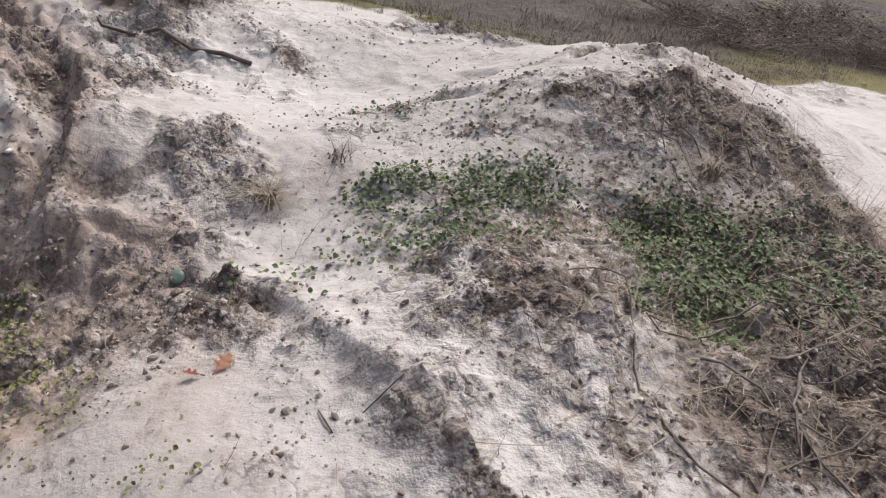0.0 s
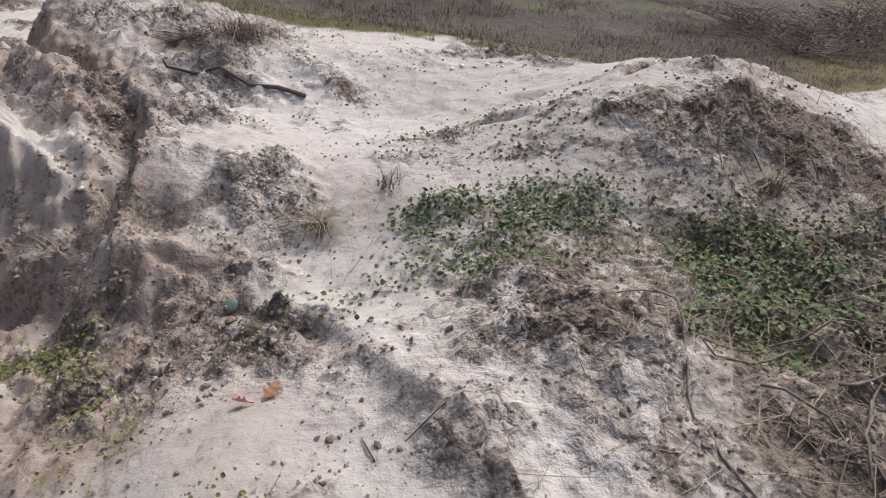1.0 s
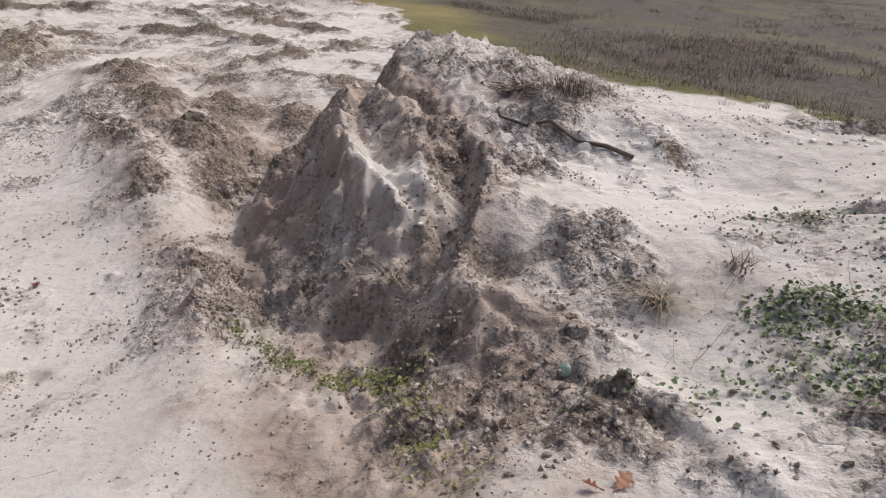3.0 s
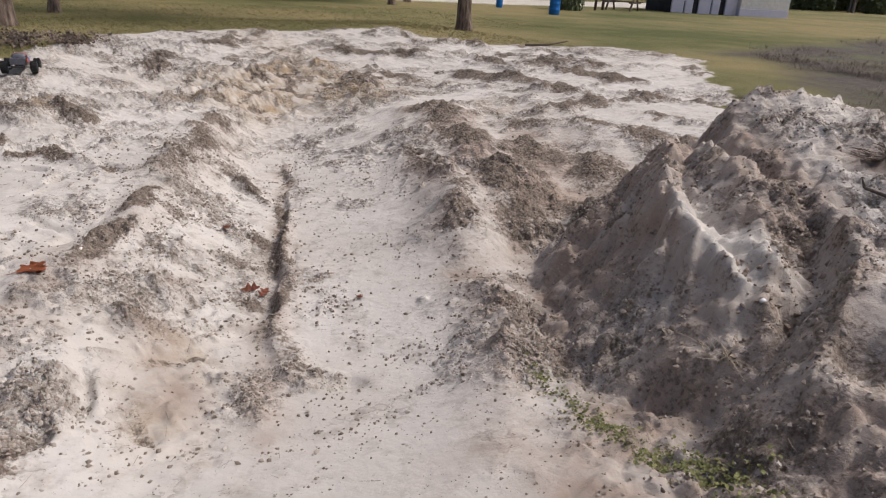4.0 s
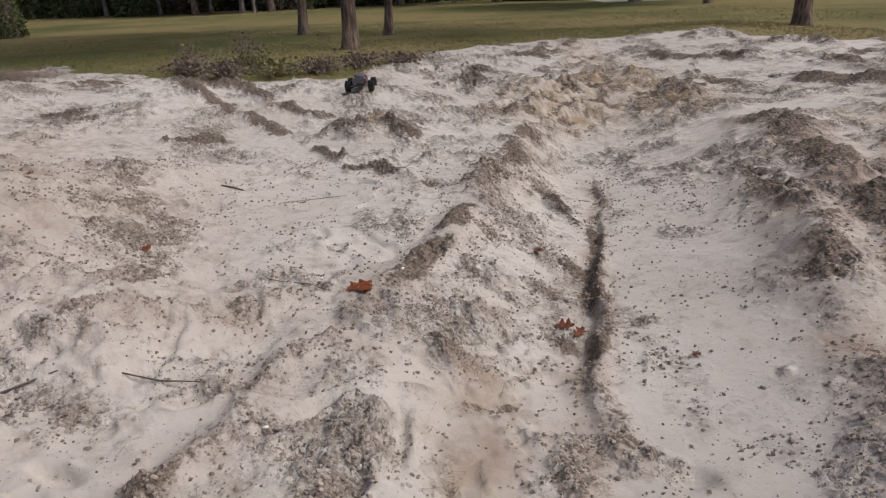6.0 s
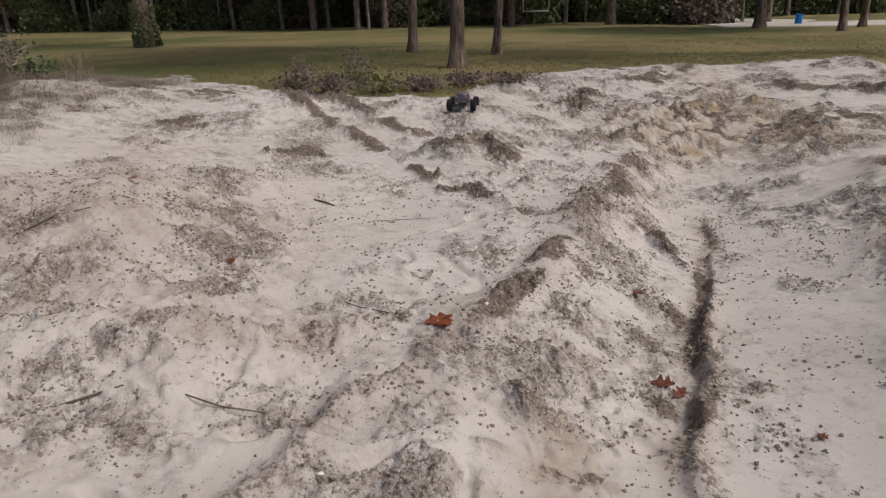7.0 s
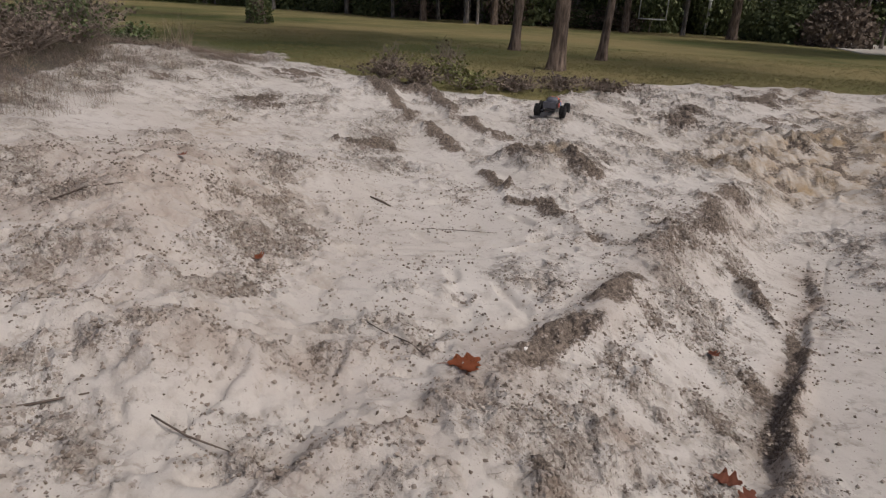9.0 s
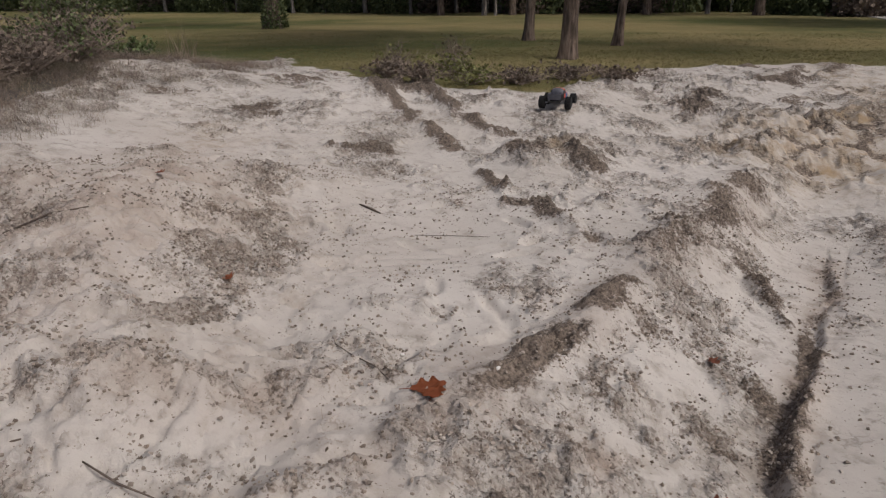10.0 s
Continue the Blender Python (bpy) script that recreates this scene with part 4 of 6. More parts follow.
def part(name, data, parent, label="", m=None):
    """One mesh as a part of a thing (or of a part)."""
    ob = new(name, data)
    ob.parent = parent
    if m is not None:
        ob.matrix_basis = m
    return tagged(ob, label)


def thing(name, label, category, m, group="", kind=""):
    ob = new(name)
    ob.empty_display_size = 0.1
    ob.matrix_basis = m
    return tagged(ob, label, category, group, kind)


def tube(bm, points, radii, sides=8, close=True):
    """A round bar through points, with a radius at each."""
    rings = []
    pts = [Vector(p) for p in points]
    for k, p in enumerate(pts):
        d = (pts[min(k + 1, len(pts) - 1)] - pts[max(k - 1, 0)]).normalized()
        side = d.cross(Vector((0.13, 0.27, 1)) if abs(d.z) < 0.9 else Vector((1, 0.1, 0))).normalized()
        up = side.cross(d)
        rings.append([bm.verts.new(p + radii[k] * (math.cos(2 * math.pi * j / sides) * side + math.sin(2 * math.pi * j / sides) * up)) for j in range(sides)])
    for a, b in zip(rings[:-1], rings[1:]):
        for j in range(sides):
            bm.faces.new((a[j], a[(j + 1) % sides], b[(j + 1) % sides], b[j]))
    if close:
        bm.faces.new(rings[0][::-1])
        bm.faces.new(rings[-1])


def block(bm, lo, hi, bevel=0.0):
    made = bmesh.ops.create_cube(bm, size=1.0, matrix=Matrix.LocRotScale([(a + b) / 2 for a, b in zip(lo, hi)], None, [b - a for a, b in zip(lo, hi)]))
    if bevel:
        edges = list({e for v in made["verts"] for e in v.link_edges})
        bmesh.ops.bevel(bm, geom=edges, offset=bevel, segments=2, affect="EDGES", profile=0.5)


def lathe(bm, profile, sides=20, axis="z"):
    """A turned shape from (radius, height) pairs."""
    rings = []
    for r, h in profile:
        ring = []
        for j in range(sides):
            c, s = r * math.cos(2 * math.pi * j / sides), r * math.sin(2 * math.pi * j / sides)
            ring.append(bm.verts.new((c, s, h) if axis == "z" else (c, h, s)))
        rings.append(ring)
    for a, b in zip(rings[:-1], rings[1:]):
        for j in range(sides):
            bm.faces.new((a[j], a[(j + 1) % sides], b[(j + 1) % sides], b[j]))
    bm.faces.new(rings[0][::-1])
    bm.faces.new(rings[-1])
    bmesh.ops.recalc_face_normals(bm, faces=bm.faces)


def height_at(x, y):
    return float(ground_height(np.array([x]), np.array([y]))[0])


# ---- the ground ----
def spaced(edges):
    """Places along one axis: stretches of even steps, then ever wider ones to the horizon."""
    out = []
    for a, b, n in edges:
        out.append(np.linspace(a, b, n, endpoint=False))
    out = np.concatenate(out)
    last = edges[-1][1]
    ahead = last + np.cumsum(0.08 * 1.17 ** np.arange(54))
    behind = out[0] - np.cumsum(0.08 * 1.17 ** np.arange(54))
    return np.concatenate([behind[::-1], out, [last], ahead])


gx = spaced([(-13.5, -8.4, 128), (-8.4, -3.2, 350), (-3.2, 1.1, 390), (1.1, 3.5, 40)])
gy = spaced([(-5.2, -2.2, 70), (-2.2, 0.6, 170), (0.6, 3.6, 275), (3.6, 9.0, 120)])
GX, GY = np.meshgrid(gx, gy)
COVER = ground_cover(GX, GY)
GZ = ground_height(GX, GY, cover=COVER)
nx, ny = len(gx), len(gy)
corner = (np.arange(ny - 1)[:, None] * nx + np.arange(nx - 1)[None]).ravel()
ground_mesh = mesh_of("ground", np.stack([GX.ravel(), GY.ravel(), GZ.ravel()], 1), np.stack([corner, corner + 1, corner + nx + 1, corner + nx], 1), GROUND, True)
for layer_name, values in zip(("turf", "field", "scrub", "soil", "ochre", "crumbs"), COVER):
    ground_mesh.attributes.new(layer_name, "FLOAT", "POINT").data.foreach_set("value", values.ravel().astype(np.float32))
ground_mesh.attributes.new("damp", "FLOAT", "POINT").data.foreach_set("value", damp_and_shade(GX, GY).ravel().astype(np.float32))
ground = tagged(new("ground", ground_mesh), "pale churned sand with dark soil banks, giving way to turf", "ground", kind="structure")


def sheet(x, y):
    """The height of the ground's own mesh."""
    i, j = np.clip(np.searchsorted(gx, x) - 1, 0, nx - 2), np.clip(np.searchsorted(gy, y) - 1, 0, ny - 2)
    u, v = (x - gx[i]) / (gx[i + 1] - gx[i]), (y - gy[j]) / (gy[j + 1] - gy[j])
    return (GZ[j, i] * (1 - u) + GZ[j, i + 1] * u) * (1 - v) + (GZ[j + 1, i] * (1 - u) + GZ[j + 1, i + 1] * u) * v


def strew(rng, n, box, weight):
    """Random places in box (x0, y0, x1, y1), kept as often as weight(x, y) says."""
    x, y = rng.uniform(box[0], box[2], n), rng.uniform(box[1], box[3], n)
    keep = rng.random(n) < weight(x, y)
    x, y = x[keep], y[keep]
    return np.stack([x, y, sheet(x, y)], 1)


def stuff(name, label, category, verts, faces, mat, smooth=False):
    return tagged(new(name, mesh_of(name, verts, faces, mat, smooth)), label, category, kind="stuff")


def joined(lots):
    verts, faces, base = [], [], 0
    for v, f in lots:
        verts.append(v)
        faces.append(f + base)
        base += len(v)
    return np.concatenate(verts), np.concatenate(faces)


# ---- small shapes for what lies about in numbers ----
bm = bmesh.new()
bmesh.ops.create_icosphere(bm, subdivisions=1, radius=1.0)
ICO = np.array([v.co[:] for v in bm.verts])
ICO_F = np.array([[v.index for v in f.verts] for f in bm.faces])
bm.free()


def blade(length, width, droop, pieces=3):
    """A grass blade that bends over: a strip of quads."""
    t = np.linspace(0, 1, pieces + 1)
    x, z = length * droop * t ** 2, length * t * (1 - 0.5 * droop * t)
    w = width * (1 - 0.85 * t)
    v = np.stack([np.stack([x, -w, z], 1), np.stack([x, w, z], 1)], 1).reshape(-1, 3)
    f = np.array([[2 * k, 2 * k + 1, 2 * k + 3, 2 * k + 2] for k in range(pieces)])
    return v, f


LEAF = np.array([(0, 0, 0), (0.28, 0.34, 0.07), (0.62, 0.42, 0.10), (1, 0, -0.06), (0.62, -0.42, 0.10), (0.28, -0.34, 0.07), (0.5, 0, 0.0)])
LEAF_T = np.array([(0, 6, 1), (1, 6, 2), (2, 6, 3), (0, 5, 6), (5, 4, 6), (4, 3, 6)])


def lumps_on(rng, places, lo, hi, power=2.5):
    lots = []
    for k in range(8):
        shape = ICO * (1 + 0.38 * np.clip(rng.normal(0, 0.7, (12, 1)), -1.2, 1.2)) * np.array([1.1, 0.85, 0.65])
        mine = places[k::8]
        size = lo + (hi - lo) * rng.random(len(mine)) ** power
        lots.append(copies(shape, ICO_F, mine + np.array([0, 0, 0.0]) + size[:, None] * np.array([0, 0, 0.25]), turns(rng, len(mine), 0.6), size))
    return joined(lots)


rng = np.random.default_rng(7)


def soil_weight(x, y):
    turf, field, scrub, soil, ochre, crumbs, churn = ground_cover(x, y)
    return 0.55 * np.clip(soil ** 1.5, 0.0, 1) * (1 - turf) * np.clip(0.4 + 3.5 * rough(x, y, 0.13, 49, 3), 0.08, 1)


def crumb_weight(x, y):
    turf, field, scrub, soil, ochre, crumbs, churn = ground_cover(x, y)
    return np.clip(0.020 + 0.9 * crumbs ** 1.5, 0, 1) * np.clip(0.25 + 4.0 * rough(x, y, 0.16, 47, 3), 0.03, 1)


close_soil = strew(rng, 60000, (-3.2, 0.3, 1.2, 3.8), soil_weight)
far_soil = np.concatenate([strew(rng, 18000, (-6.5, -1.5, -2.2, 4.6), soil_weight), strew(rng, 22000, (-12.5, -4, -6.5, 8), soil_weight)])
stuff("soil_clods", "dark crumbly clods of soil thrown up along the banks", "soil", *joined([lumps_on(rng, close_soil, 0.002, 0.009, 2.4), lumps_on(rng, far_soil, 0.003, 0.013, 2.6)]), CLOD)
close_crumbs = strew(rng, 80000, (-3.2, 0.3, 1.2, 3.8), crumb_weight)
places = np.concatenate([strew(rng, 150000, (-7.0, -2.5, -2.2, 3.0), crumb_weight), strew(rng, 26000, (-12.5, -4, -6.5, 8), crumb_weight)])


def face_weight(x, y):
    d, s, _ = along(x, y, MOUND_EDGE)
    e, t, _ = along(x, y, SPUR)
    w = step(0.55, 0.15, d) * (s > 0) * step(-0.7, -1.0, x) + 0.8 * step(0.6, 0.3, e) * (t > 0) + hump(x, y, -2.6, 3.6, 0.6, 0.4, 0, 0.5) + hump(x, y, -4.3, 3.4, 0.8, 0.25, 22, 0.6) + hump(x, y, -0.85, 1.62, 0.25, 0.12, -30, 0.3) + 0.5 * np.exp(-(along(x, y, RUT)[0] / 0.06) ** 2) * step(-3.6, -3.9, x)
    return np.clip(w, 0, 1) * np.clip(0.1 + 2.5 * rough(x, y, 0.16, 50, 3), 0, 1) * step(4.3, 4.0, y)


lumps_at = strew(rng, 20000, (-6.2, 1.2, -0.6, 4.2), face_weight)
stuff("soil_lumps", "brown broken lumps of damp soil on the mound's faces", "soil", *lumps_on(rng, lumps_at, 0.004, 0.014, 2.4), LUMP)
pale = places[::4]
pale = pale[ground_cover(pale[:, 0], pale[:, 1])[3] < 0.25]
stuff("sand_crumbs", "pale crusted sand crumbs scattered on the track", "sand", *joined([lumps_on(rng, pale, 0.002, 0.012, 3.0), lumps_on(rng, close_crumbs[::3], 0.002, 0.009, 2.6)]), PALE_CLOD)
stuff("brown_crumbs", "small brown crumbs of dry soil on sand", "soil", *joined([lumps_on(rng, np.concatenate([places[1::4], places[2::4], places[3::4]]), 0.003, 0.012, 2.6), lumps_on(rng, np.concatenate([close_crumbs[1::3], close_crumbs[2::3]]), 0.002, 0.008, 2.4)]), CRUMB)


# ---- the many small bits that lie on the sand ----
BIT = np.array([(1.0, 0.1, 0.0), (-0.9, 0.2, 0.1), (0.1, 0.8, -0.1), (-0.1, -0.9, 0.0), (0.15, 0.1, 0.7), (0.0, 0.0, -0.5)])
BIT_F = np.array([(0, 2, 4), (2, 1, 4), (1, 3, 4), (3, 0, 4), (2, 0, 5), (1, 2, 5), (3, 1, 5), (0, 3, 5)])


def bit_weight(x, y):
    turf, field, scrub, soil, ochre, crumbs, churn = ground_cover(x, y)
    heaps = hump(x, y, -5.3, -1.5, 1.9, 1.3, 0, 1.0, 4.0) + hump(x, y, -3.9, -0.7, 0.5, 0.8, 0, 1.0, 4.0)
    w = 0.10 + 0.55 * np.clip(crumbs, 0, 1) + 0.30 * heaps + 0.25 * np.clip(soil, 0, 1)
    return np.clip(w * np.clip(0.25 + 2.2 * rough(x, y, 0.20, 147, 4, 0.65), 0.02, 1.2), 0, 1) * (1 - turf)


def bits_on(rng, places, lo, hi):
    lots = []
    for k in range(5):
        shape = BIT * (1 + 0.3 * rng.uniform(-1, 1, (6, 3)))
        mine = places[k::5]
        size = lo + (hi - lo) * rng.random(len(mine)) ** 2.4
        lots.append(copies(shape, BIT_F, mine + size[:, None] * np.array([0, 0, 0.3]), turns(rng, len(mine), 0.35), size))
    return joined(lots)


near_bits = strew(rng, 70000, (-2.9, 0.7, 1.1, 3.6), bit_weight)
far_bits = strew(rng, 110000, (-7.4, -2.6, -2.3, 3.2), bit_weight)
stuff("dark_bits", "tiny dark bits of soil and bark strewn over the sand", "soil", *joined([bits_on(rng, near_bits[::2], 0.0025, 0.008), bits_on(rng, far_bits[::2], 0.003, 0.012)]), CLOD)
stuff("sandy_bits", "tiny crumbs of crusted sand strewn over the ground", "sand", *joined([bits_on(rng, near_bits[1::2], 0.003, 0.010), bits_on(rng, far_bits[1::2], 0.004, 0.015)]), CRUMB)


# ---- dead straw, needles and stalks lying on the ground ----
def litter_weight(x, y):
    turf, field, scrub, soil, ochre, crumbs, churn = ground_cover(x, y)
    return np.clip(0.10 * churn + 0.25 * soil * (x > -2.0), 0, 1) * (1 - turf)


def lying(rng, places, lo, hi, width, tilt=0.12):
    """Thin bent stalks that lie nearly flat."""
    lots = []
    for k in range(3):
        v, f = blade(1.0, width, 0.25 + 0.2 * k)
        v = v[:, [2, 1, 0]] * np.array([1, 1, 0.35])
        mine = places[k::3]
        lots.append(copies(v, f, mine + np.array([0, 0, 0.006]), turns(rng, len(mine), tilt), lo + (hi - lo) * rng.random(len(mine)) ** 2))
    return joined(lots)


places = np.concatenate([strew(rng, 9000, (-3.2, 0.3, 1.2, 3.8), litter_weight), strew(rng, 16000, (-8.0, -3.0, -2.2, 3.2), litter_weight)])
stuff("plant_litter", "thin dark twigs and pine needles strewn on sand", "litter", *lying(rng, places, 0.02, 0.10, 0.014), DEAD)


def straw_weight(x, y):
    w = hump(x, y, 0.17, 1.78, 0.30, 0.25, -30, 1.0) + hump(x, y, 0.62, 2.35, 0.5, 0.2, 10, 1.0) + hump(x, y, 0.52, 1.35, 0.4, 0.28, 0, 0.9) + hump(x, y, -0.1, 2.0, 0.5, 0.22, 10, 0.35) + hump(x, y, 1.0, 2.2, 0.4, 0.5, 0, 0.8)
    return np.clip(w, 0, 1)


places = strew(rng, 24000, (-0.8, 0.8, 1.6, 3.2), straw_weight)
stuff("dead_straw", "matted dry straw and dead vine stems on the mound", "straw", *lying(rng, places, 0.05, 0.22, 0.006, 0.30), DRY)


def vine_stem(x, y, turn, length, thick, seed):
    """A bare stem that winds over the ground, arching off it here and there."""
    r = np.random.default_rng(seed)
    n = int(length / 0.04)
    pts, a = [], turn
    for k in range(n):
        a += r.normal(0, 0.16)
        x, y = x + 0.04 * math.cos(a), y + 0.04 * math.sin(a)
        pts.append((x, y))
    px, py = np.array(pts).T
    pz = sheet(px, py) + thick + 0.03 * np.maximum(0, np.sin(np.linspace(0, r.uniform(4, 9), n) + r.uniform(0, 6)))
    bm = bmesh.new()
    tube(bm, list(zip(px, py, pz)), [thick * (1 - 0.6 * k / n) for k in range(n)], 5)
    for k in range(2, n - 3, 5):
        b = a + r.choice((-1, 1)) * r.uniform(0.5, 1.3)
        l = r.uniform(0.04, 0.12)
        tube(bm, [(px[k], py[k], pz[k]), (px[k] + 0.5 * l * math.cos(b), py[k] + 0.5 * l * math.sin(b), pz[k] + 0.012), (px[k] + l * math.cos(b + 0.3), py[k] + l * math.sin(b + 0.3), pz[k] - 0.004)],
             [0.5 * thick, 0.4 * thick, 0.2 * thick], 4)
    return tagged(new("vine_stem", bm_mesh("vine_stem", bm, STEM, True)), "bare winding dead vine stem on brown soil", "stem", "dead vine stems")


sr = random.Random(12)
for k in range(46):
    vine_stem(sr.uniform(0.28, 1.25), sr.uniform(0.75, 1.65), sr.uniform(0, 6.28), sr.uniform(0.2, 0.7), sr.uniform(0.0018, 0.0040), 300 + k)
for k in range(10):
    vine_stem(sr.uniform(0.3, 1.0), sr.uniform(2.15, 2.5), sr.uniform(0, 6.28), sr.uniform(0.15, 0.4), sr.uniform(0.0015, 0.003), 360 + k)


# ---- creeping vine on the mound ----
def vine_patch(label, count, box, weight, lo=0.007, hi=0.018, mat=IVY):
    places = strew(rng, count, box, weight)
    size = lo + (hi - lo) * rng.random(len(places))
    places = places + np.stack([np.zeros(len(places)), np.zeros(len(places)), rng.uniform(0.002, 0.030, len(places))], 1)
    verts, faces = copies(LEAF, LEAF_T, places, turns(rng, len(places), 0.5), size)
    return stuff("vine_patch", label, "vine", verts, faces, mat)


def vine_a(x, y):
    w = hump(x, y, -0.36, 2.03, 0.13, 0.09, 10, 1.3, 4) + hump(x, y, -0.03, 2.10, 0.17, 0.11, 0, 1.3, 4) + hump(x, y, -0.15, 1.88, 0.26, 0.16, 20, 0.6, 3)
    return np.clip(w * (0.75 + 1.2 * rough(x, y, 0.12, 141, 3)), 0, 1)


def vine_b(x, y):
    w = hump(x, y, 0.47, 1.86, 0.2, 0.28, 10, 1.3, 4) + hump(x, y, 0.36, 1.55, 0.13, 0.10, 0, 1.3, 4) + hump(x, y, 0.80, 1.90, 0.22, 0.25, 0, 0.8, 3)
    return np.clip(w * (0.8 + 1.2 * rough(x, y, 0.14, 143, 3)), 0, 1)


vine_patch("low creeping vine with small dark green leaves on sand", 12000, (-0.7, 1.6, 0.3, 2.4), vine_a)
vine_patch("dense green vine among dead straw on the mound", 16000, (0.1, 1.3, 1.2, 2.3), vine_b)
vine_patch("sparse vine sprigs on bare sand", 2600, (-0.8, 2.35, 0.1, 2.75), lambda x, y: np.clip(hump(x, y, -0.42, 2.52, 0.16, 0.06, 0, 1.0) + hump(x, y, -0.1, 2.42, 0.2, 0.05, 0, 0.4), 0, 1) * 0.7)
vine_patch("thin vine sprigs by a sandy rim", 2600, (-0.9, 1.5, 0.2, 2.0), lambda x, y: np.clip(hump(x, y, -0.45, 1.72, 0.18, 0.07, 20, 0.8) + hump(x, y, -0.6, 1.6, 0.2, 0.06, 0, 0.4), 0, 1) * 0.6)


vine_patch("thin brown-green weed on trodden sand", 5000, (-1.5, 0.9, -0.4, 1.6),
           lambda x, y: np.clip(hump(x, y, -0.95, 1.25, 0.12, 0.10, 0, 0.8) + hump(x, y, -0.56, 1.08, 0.10, 0.04, 20, 0.7) + hump(x, y, -1.15, 1.42, 0.12, 0.06, 0, 0.8) + hump(x, y, -0.75, 1.2, 0.15, 0.1, 0, 0.15), 0, 1) * np.clip(0.4 + 2.0 * rough(x, y, 0.07, 145, 3), 0, 1), 0.005, 0.012, WEED)


def weed_weight(x, y):
    d, _, v = along(x, y, [(-2.2, 1.8, 0.5), (-1.75, 1.66, 0.8), (-1.54, 1.66, 1.2), (-1.35, 1.64, 1.3), (-1.26, 1.58, 0.8), (-1.12, 1.44, 0.6), (-1.0, 1.3, 0.4)])
    return np.clip(v * np.exp(-(d / 0.055) ** 2) * (0.8 + rough(x, y, 0.15, 151, 3)), 0, 1)


places = strew(rng, 26000, (-2.4, 1.1, -0.8, 2.0), weed_weight)
places[:, 2] += rng.uniform(0.002, 0.022, len(places))
stuff("mossy_weed", "low yellow-green weed creeping along the trench foot", "weed", *copies(LEAF, LEAF_T, places, turns(rng, len(places), 0.5), rng.uniform(0.006, 0.016, len(places))), WEED)


# ---- tufts, turf blades and the dry field ----
def tuft(rng, n, lo, hi, width, spread, droop=(0.3, 1.1)):
    """One clump of bent blades as arrays."""
    lots = []
    for k in range(n):
        v, f = blade(rng.uniform(lo, hi), width, rng.uniform(*droop))
        a = rng.uniform(0, 2 * np.pi)
        c, s = np.cos(a), np.sin(a)
        v = v @ np.array([[c, s, 0], [-s, c, 0], [0, 0, 1]]) + np.array([rng.normal(0, spread), rng.normal(0, spread), 0])
        lots.append((v, f))
    return joined(lots)


def clumps(rng, places, kinds, lo, hi):
    lots = []
    for k, (v, f) in enumerate(kinds):
        mine = places[k::len(kinds)]
        lots.append(copies(v, f, mine, turns(rng, len(mine), 0.1), rng.uniform(lo, hi, len(mine))))
    return joined(lots)


tall_kinds = [tuft(rng, 22, 0.20, 0.62, 0.003, 0.12, (0.8, 1.8)) for k in range(5)]
low_kinds = [tuft(rng, 12, 0.05, 0.14, 0.003, 0.04, (0.2, 0.9)) for k in range(5)]


def field_weight(x, y):
    turf, field, scrub, soil, ochre, crumbs, churn = ground_cover(x, y)
    return np.clip(field * (0.35 + 1.3 * rough(x, y, 1.6, 161, 3)), 0, 1)


mat_kinds = [tuft(rng, 26, 0.12, 0.42, 0.0035, 0.16, (1.2, 2.2)) for k in range(5)]
places = np.concatenate([strew(rng, 9000, (-8, 3.0, 12, 14), field_weight), strew(rng, 4500, (-12, 14, 20, 40), field_weight)])
stuff("field_grass", "matted dead brown grass over the rough field", "grass", *clumps(rng, places, mat_kinds, 0.35, 1.0), FIELD)


def stand_weight(x, y):
    """Taller tufts stand in loose groups."""
    return field_weight(x, y) * step(0.05, 0.35, rough(x, y, 1.1, 163, 3))


places = np.concatenate([strew(rng, 2600, (-8, 3.0, 12, 14), stand_weight), strew(rng, 1500, (-12, 14, 20, 40), stand_weight)])
stuff("field_straw", "straw-coloured grass tufts standing in the rough field", "grass", *clumps(rng, places, tall_kinds, 0.35, 0.85), DRY)


def green_weight(x, y):
    turf, field, scrub, soil, ochre, crumbs, churn = ground_cover(x, y)
    return np.clip(turf * (1 - scrub) * (1 - 0.85 * field), 0, 1)


places = np.concatenate([strew(rng, 16000, (-16, -5, -9.5, 10), green_weight), strew(rng, 9000, (-22, -12, -14, 14), green_weight)])
stuff("turf_blades", "short green and yellow turf blades at the sand's edge", "grass", *clumps(rng, places, low_kinds, 0.2, 0.5), TURF)


places = strew(rng, 5000, (-8, 3.2, 3.5, 8), green_weight)
stuff("edge_grass", "short yellow-green grass behind the mound", "grass", *clumps(rng, places, low_kinds, 0.2, 0.6), TURF)
places = strew(rng, 3500, (-8, 3.2, 3.5, 8), lambda x, y: green_weight(x, y) * step(-0.1, 0.3, rough(x, y, 0.7, 165, 3)))
stuff("edge_straw", "dead grey-brown grass mixed into the green behind the mound", "grass", *clumps(rng, places, mat_kinds, 0.2, 0.55), FIELD)


def scrub_weight(x, y):
    turf, field, scrub, soil, ochre, crumbs, churn = ground_cover(x, y)
    return np.clip(scrub * (0.5 + rough(x, y, 0.8, 171, 3)), 0, 1)


places = strew(rng, 11000, (-12.0, -9, -5.0, -3.0), scrub_weight)
stuff("bank_grass", "grey-brown dead grass on the sandy bank", "grass", *clumps(rng, places, tall_kinds, 0.18, 0.5), DEAD)
places = strew(rng, 2000, (-12.0, -9, -5.0, -3.0), scrub_weight)
stuff("bank_straw", "pale straw stems on the sandy bank", "grass", *clumps(rng, places, tall_kinds, 0.2, 0.6), DRY)


